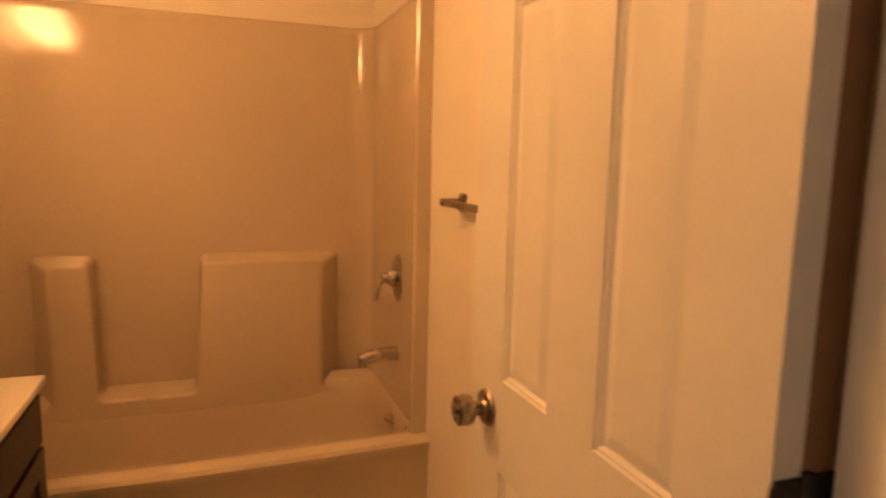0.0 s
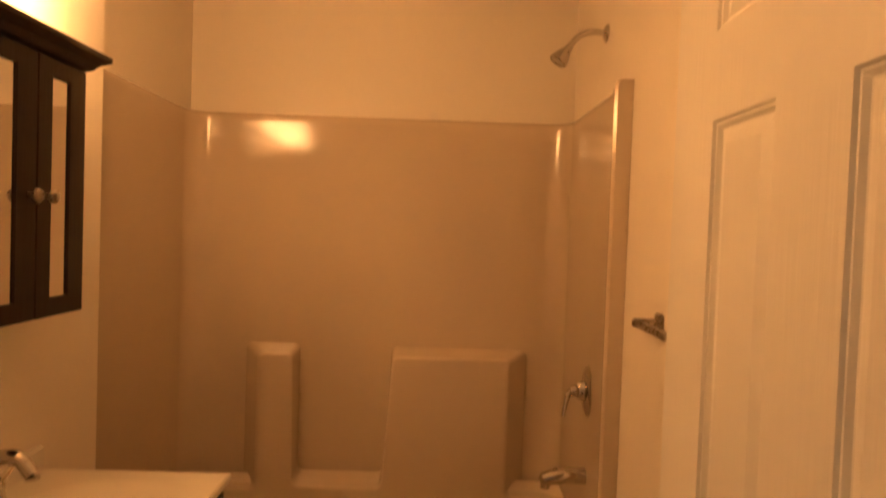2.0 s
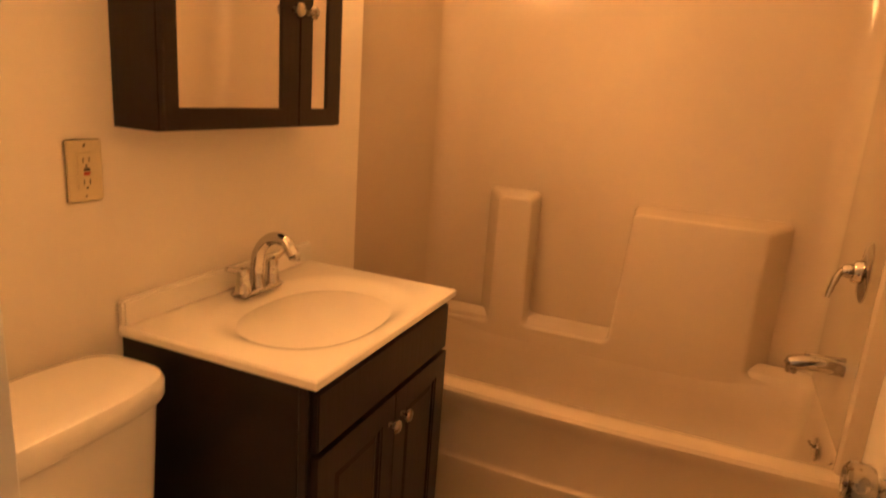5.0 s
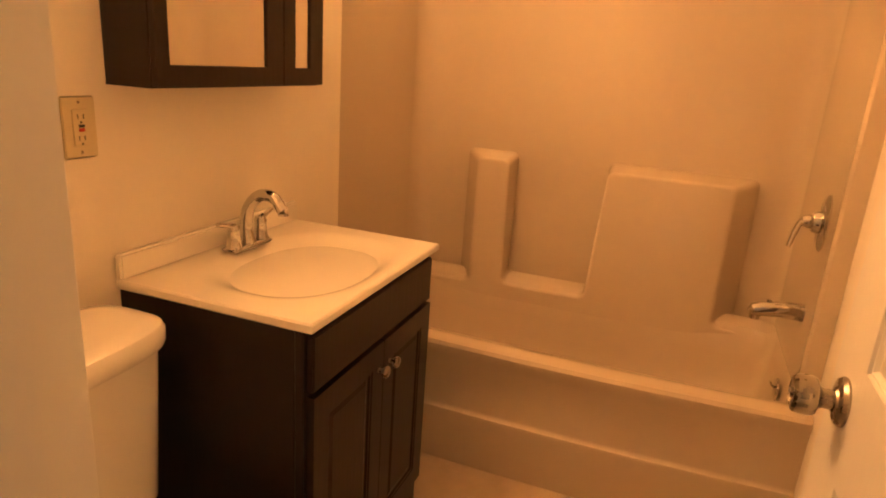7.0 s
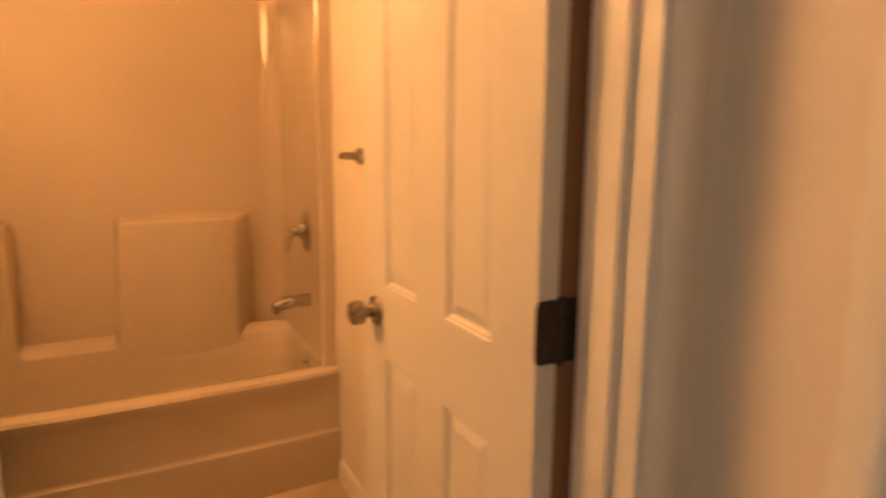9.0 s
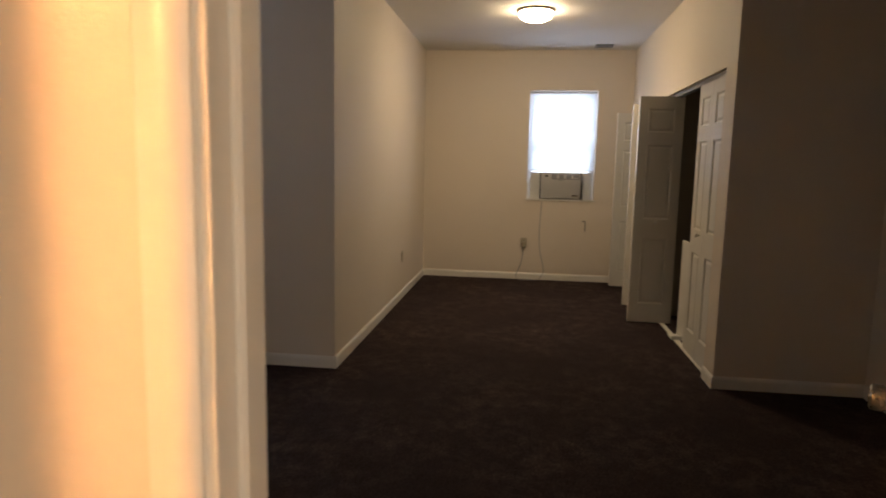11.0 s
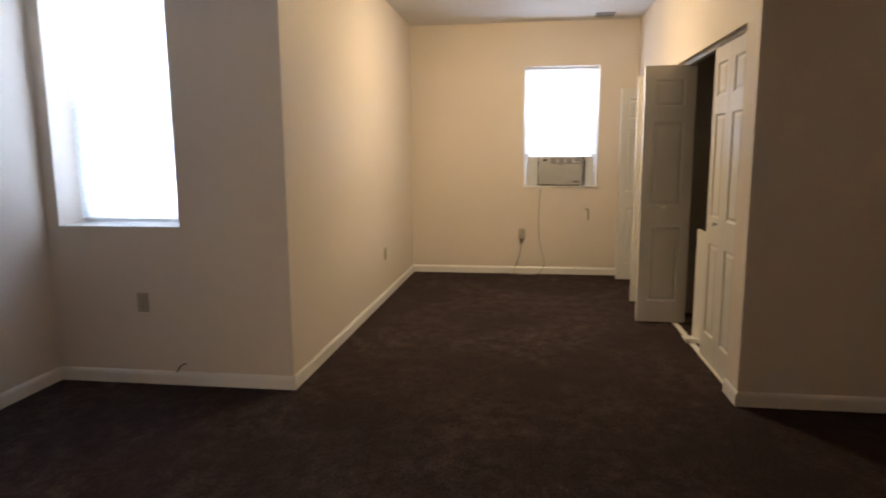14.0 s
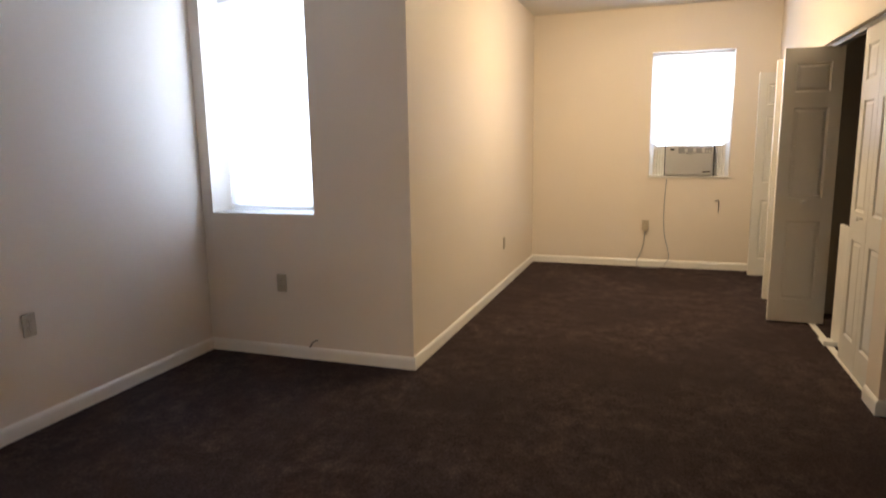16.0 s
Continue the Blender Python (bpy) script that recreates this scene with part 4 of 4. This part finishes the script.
part("display", box(-0.0065, AW - 0.085, 0.272, -0.004, AW - 0.045, 0.292, 0.001, 1), BLACKP, ac, "small black display")
for i in range(6):
    y = -AW + 0.045 + i * 0.042
    part("vent_louvre", box(-0.009, y, 0.254, -0.004, y + 0.030, 0.292, 0.002, 1), APPL if i % 2 else GREYP, ac)
# black strips paint in the dark gaps at either side of the unit
for y0 in (-AW - 0.011, AW + 0.001):
    part("side_gap_strip", box(0.012, y0, 0.004, 0.10, y0 + 0.010, 0.322, 0.002, 1), BLACKP, ac, "black strip standing in for the dark side gap")
for i in range(3):
    part("button", box(-0.0095, -AW + 0.030 + i * 0.028, 0.252, -0.0085, -AW + 0.046 + i * 0.028, 0.268, 0.0004, 1), WHITEP, ac)
part("badge", box(-0.0055, -0.03, 0.229, -0.003, 0.03, 0.236), GREYP, ac, soft=False)
part("tape", box(-0.0065, -AW + 0.03, 0.040, -0.0052, -AW + 0.10, 0.056), CHROME, ac, "shiny energy sticker", soft=False)
for s, ya, yb in ((1, AW + 0.012, W2[1] + 1.13 - 0.036), (-1, W2[0] + 1.13 + 0.036, -AW - 0.012)):
    bm = bmesh.new()
    k = 9
    cols = []
    for i in range(k + 1):
        y, x = ya + (yb - ya) * i / k, 0.10 + 0.010 * (i % 2)
        cols.append([bm.verts.new(q) for q in ((x, y, 0.0), (x, y, 0.325), (x + 0.006, y, 0.325), (x + 0.006, y, 0.0))])
    for a, b in zip(cols, cols[1:]):
        for i in range(4):
            bm.faces.new((a[i], a[(i + 1) % 4], b[(i + 1) % 4], b[i]))
    bm.faces.new(cols[0])
    bm.faces.new(cols[-1][::-1])
    part("side_curtain", bm, WHITEP, ac, "pleated white filler panel", soft=False)

plate_far = wall_plate("wall_outlet", (8.7598, -0.715, 0.455), 180, 0.072, 0.115, ALMOND, "almond outlet with a plug adapter on the far wall")
adapter = thing("plug_adapter", (8.744, -0.715, 0.440), "beige plug adapter pushed into the outlet", "plug")
part("body", box(-0.035, -0.026, -0.042, 0.004, 0.026, 0.030, 0.008, 3), ALMOND, adapter)
part("blades", blocks((0.004, -0.008, -0.006, 0.010, -0.006, 0.002), (0.004, 0.006, -0.006, 0.010, 0.008, 0.002)), NICKEL, adapter, soft=False)
cord = thing("power_cord", (8.74, -0.93, 0.03), "grey power cord hanging from the air conditioner", "cord")
line = bend([(8.735, -0.915, 0.962), (8.742, -0.905, 0.80), (8.744, -0.900, 0.55), (8.742, -0.915, 0.36), (8.738, -0.955, 0.20), (8.735, -0.965, 0.10), (8.70, -0.90, 0.012),
             (8.66, -0.78, 0.010), (8.68, -0.66, 0.010), (8.735, -0.635, 0.060), (8.737, -0.66, 0.12), (8.724, -0.70, 0.24), (8.722, -0.712, 0.40)], 6)
under("cable", tube(line, 0.0042, 8), GREYP, cord)
hook = thing("wall_hook", (8.7598, -1.425, 0.62), "thin bent metal hook on the far wall", "hook")
part("wire", tube(bend([(0, 0.02, 0.115), (-0.012, 0.012, 0.116), (-0.014, -0.014, 0.114), (-0.012, -0.016, 0.06), (-0.010, -0.014, 0.0), (0, -0.012, -0.004)], 4), 0.004, 8), BRONZE, hook)

wall_plate("wall_outlet", (4.9998, 1.44, 0.495), 180, 0.072, 0.115, ALMOND, "almond outlet below the window recess")
wall_plate("wall_outlet", (3.70, 2.0198, 0.53), -90, 0.072, 0.115, ALMOND, "almond outlet on the bedroom side wall")
wall_plate("wall_outlet", (7.35, 0.5298, 0.43), -90, 0.072, 0.115, ALMOND, "almond outlet on the long alcove wall")
stub = thing("cable_stub", (4.9998, 1.215, 0.10), "short cut cable end sticking out above the baseboard", "cable")
part("wire", tube(bend([(0, -0.022, 0.028), (-0.012, -0.012, 0.030), (-0.026, 0.004, 0.018), (-0.030, 0.014, 0.002)], 5), 0.004, 8), BLACKP, stub)
part("connector", tube([(-0.030, 0.014, 0.002), (-0.032, 0.022, -0.010)], 0.007, 8), CHROME, stub)

# ---- ceiling lamp and vent ----
lamp = thing("ceiling_lamp", (6.83, -0.742, 2.74), "round glass dome ceiling lamp switched on", "ceiling lamp")
part("base", lathe([(0, 0), (0.165, 0), (0.168, -0.006), (0.160, -0.020), (0.150, -0.024), (0, -0.024)], 40), NICKEL, lamp, "brushed nickel ring")
part("dome", lathe([(0.150, -0.024), (0.148, -0.040), (0.130, -0.066), (0.095, -0.086), (0.05, -0.096), (0.012, -0.099), (0, -0.099)], 40), DOME, lamp, "glowing frosted glass dome")
part("finial", lathe([(0, -0.098), (0.010, -0.099), (0.011, -0.106), (0.004, -0.112), (0, -0.113)], 16), NICKEL, lamp)
vent = thing("ceiling_vent", (8.50, -1.53, 2.74), "small grey ceiling vent", "vent")
vf = ring(-0.008, 0.0, -0.10, 0.10, -0.09, 0.09, -0.085, 0.085, -0.075, 0.075)
vf.transform(Matrix.Rotation(radians(90), 4, "Y"))
vf.transform(Matrix.Scale(-1, 4, (0, 0, 1)))
part("frame", vf, GREYP, vent, soft=False)
part("backing", box(-0.075, -0.085, -0.002, 0.075, 0.085, -0.0005), BLACKP, vent, soft=False)
for i in range(7):
    x = -0.068 + i * 0.0215
    part("slat", box(x, -0.085, -0.007, x + 0.010, 0.085, -0.003), GREYP, vent, soft=False)

# ---- closet bifold doors ----
LEAF_ROWS = [(0.17, 0.76), (0.93, 1.57), (1.68, 1.88)]


def leaf_mesh(w):
    return mesh_of("leaf", panel_door(w, 1.985, 0.028, [(0.075, w - 0.075)], LEAF_ROWS), DOOR)


def bifold(name, leaves, label, knob=None):
    """leaves: (width, x, y, degrees) of each leaf about its pivot; knob: index of the leaf, place along it and side."""
    b = thing(name, (leaves[0][1], leaves[0][2], 0.012), label, "closet door", "bifold closet doors")
    base = b.matrix_world.inverted()
    for i, (w, x, y, turn) in enumerate(leaves):
        o = new("leaf", leaf_mesh(w))
        o.parent = b
        o.matrix_basis = base @ pose(x, y, 0.012, 0, 0, turn)
        if knob and knob[0] == i:
            k = part("knob", lathe([(0, 0), (0.007, 0), (0.0065, 0.012), (0.013, 0.018), (0.0165, 0.024), (0.014, 0.031), (0, 0.033)], 20, "-y", (knob[1], 0, 0.90)), WHITEP, o, "small white round knob")
            if knob[2] > 0:
                k.matrix_basis = Matrix.Translation((0, 0.028, 0)) @ Matrix.Diagonal((1, -1, 1, 1))
    return b


# closed pair: faces flush with the wall, room side towards larger y
bifold("bifold_door", [(0.335, 5.612, -1.955, 180), (0.335, 5.950, -1.955, 180)], "white panelled bifold closet door pulled shut", (1, 0.24, -1))
# folded pairs: leaves square to the wall
bifold("bifold_door", [(0.372, 6.755, -2.035, 88.5), (0.372, 6.79, -2.035, 90)], "white panelled bifold closet door folded open", (0, 0.19, 1))
bifold("bifold_door", [(0.312, 7.462, -2.035, 89), (0.312, 7.497, -2.035, 90)], "white panelled bifold closet door folded open", None)
bifold("bifold_door", [(0.312, 8.50, -2.035, 89.5), (0.312, 8.535, -2.035, 90)], "white panelled bifold closet door folded open", (0, 0.11, 1))
for a, b in ((5.272, 6.898), (7.402, 8.638)):
    tr1 = thing("closet_track", (a, -1.98, 2.0), "grey metal bifold track under the opening's head", "track", "", "structure")
    under("channel", blocks((a, -2.0, 1.999, b, -1.955, 2.0195), (a, -2.0, 1.985, b, -1.996, 1.999), (a, -1.959, 1.985, b, -1.955, 1.999)), METALT, tr1, soft=False)
structure("closet_threshold", blocks((5.272, -1.985, 0.0005, 6.898, -1.945, 0.008), (7.402, -1.985, 0.0005, 8.638, -1.945, 0.008)), TRIM, "thin white threshold strip under the closet doors", "threshold")
bracket = thing("floor_bracket", (6.25, -1.955, 0.008), "white jamb bracket lying at the closet threshold", "bracket")
part("plate", blocks((-0.07, -0.05, 0, 0.10, 0.03, 0.006), (-0.07, -0.05, 0.006, -0.055, 0.03, 0.03)), WHITEP, bracket, soft=False)
panel = thing("utility_cover", (6.1, -2.02, 0), "low white panel standing inside the closet", "panel")
part("board", box(-0.25, -0.010, 0.0005, 0.29, 0.010, 0.80, 0.003), TRIM, panel)

# ---- bathroom floor detail and outside ----
structure("ground", blocks((-60, -60, -3.3, 60, 60, -3.2)), BRICK, "plain ground outside the house", "ground")
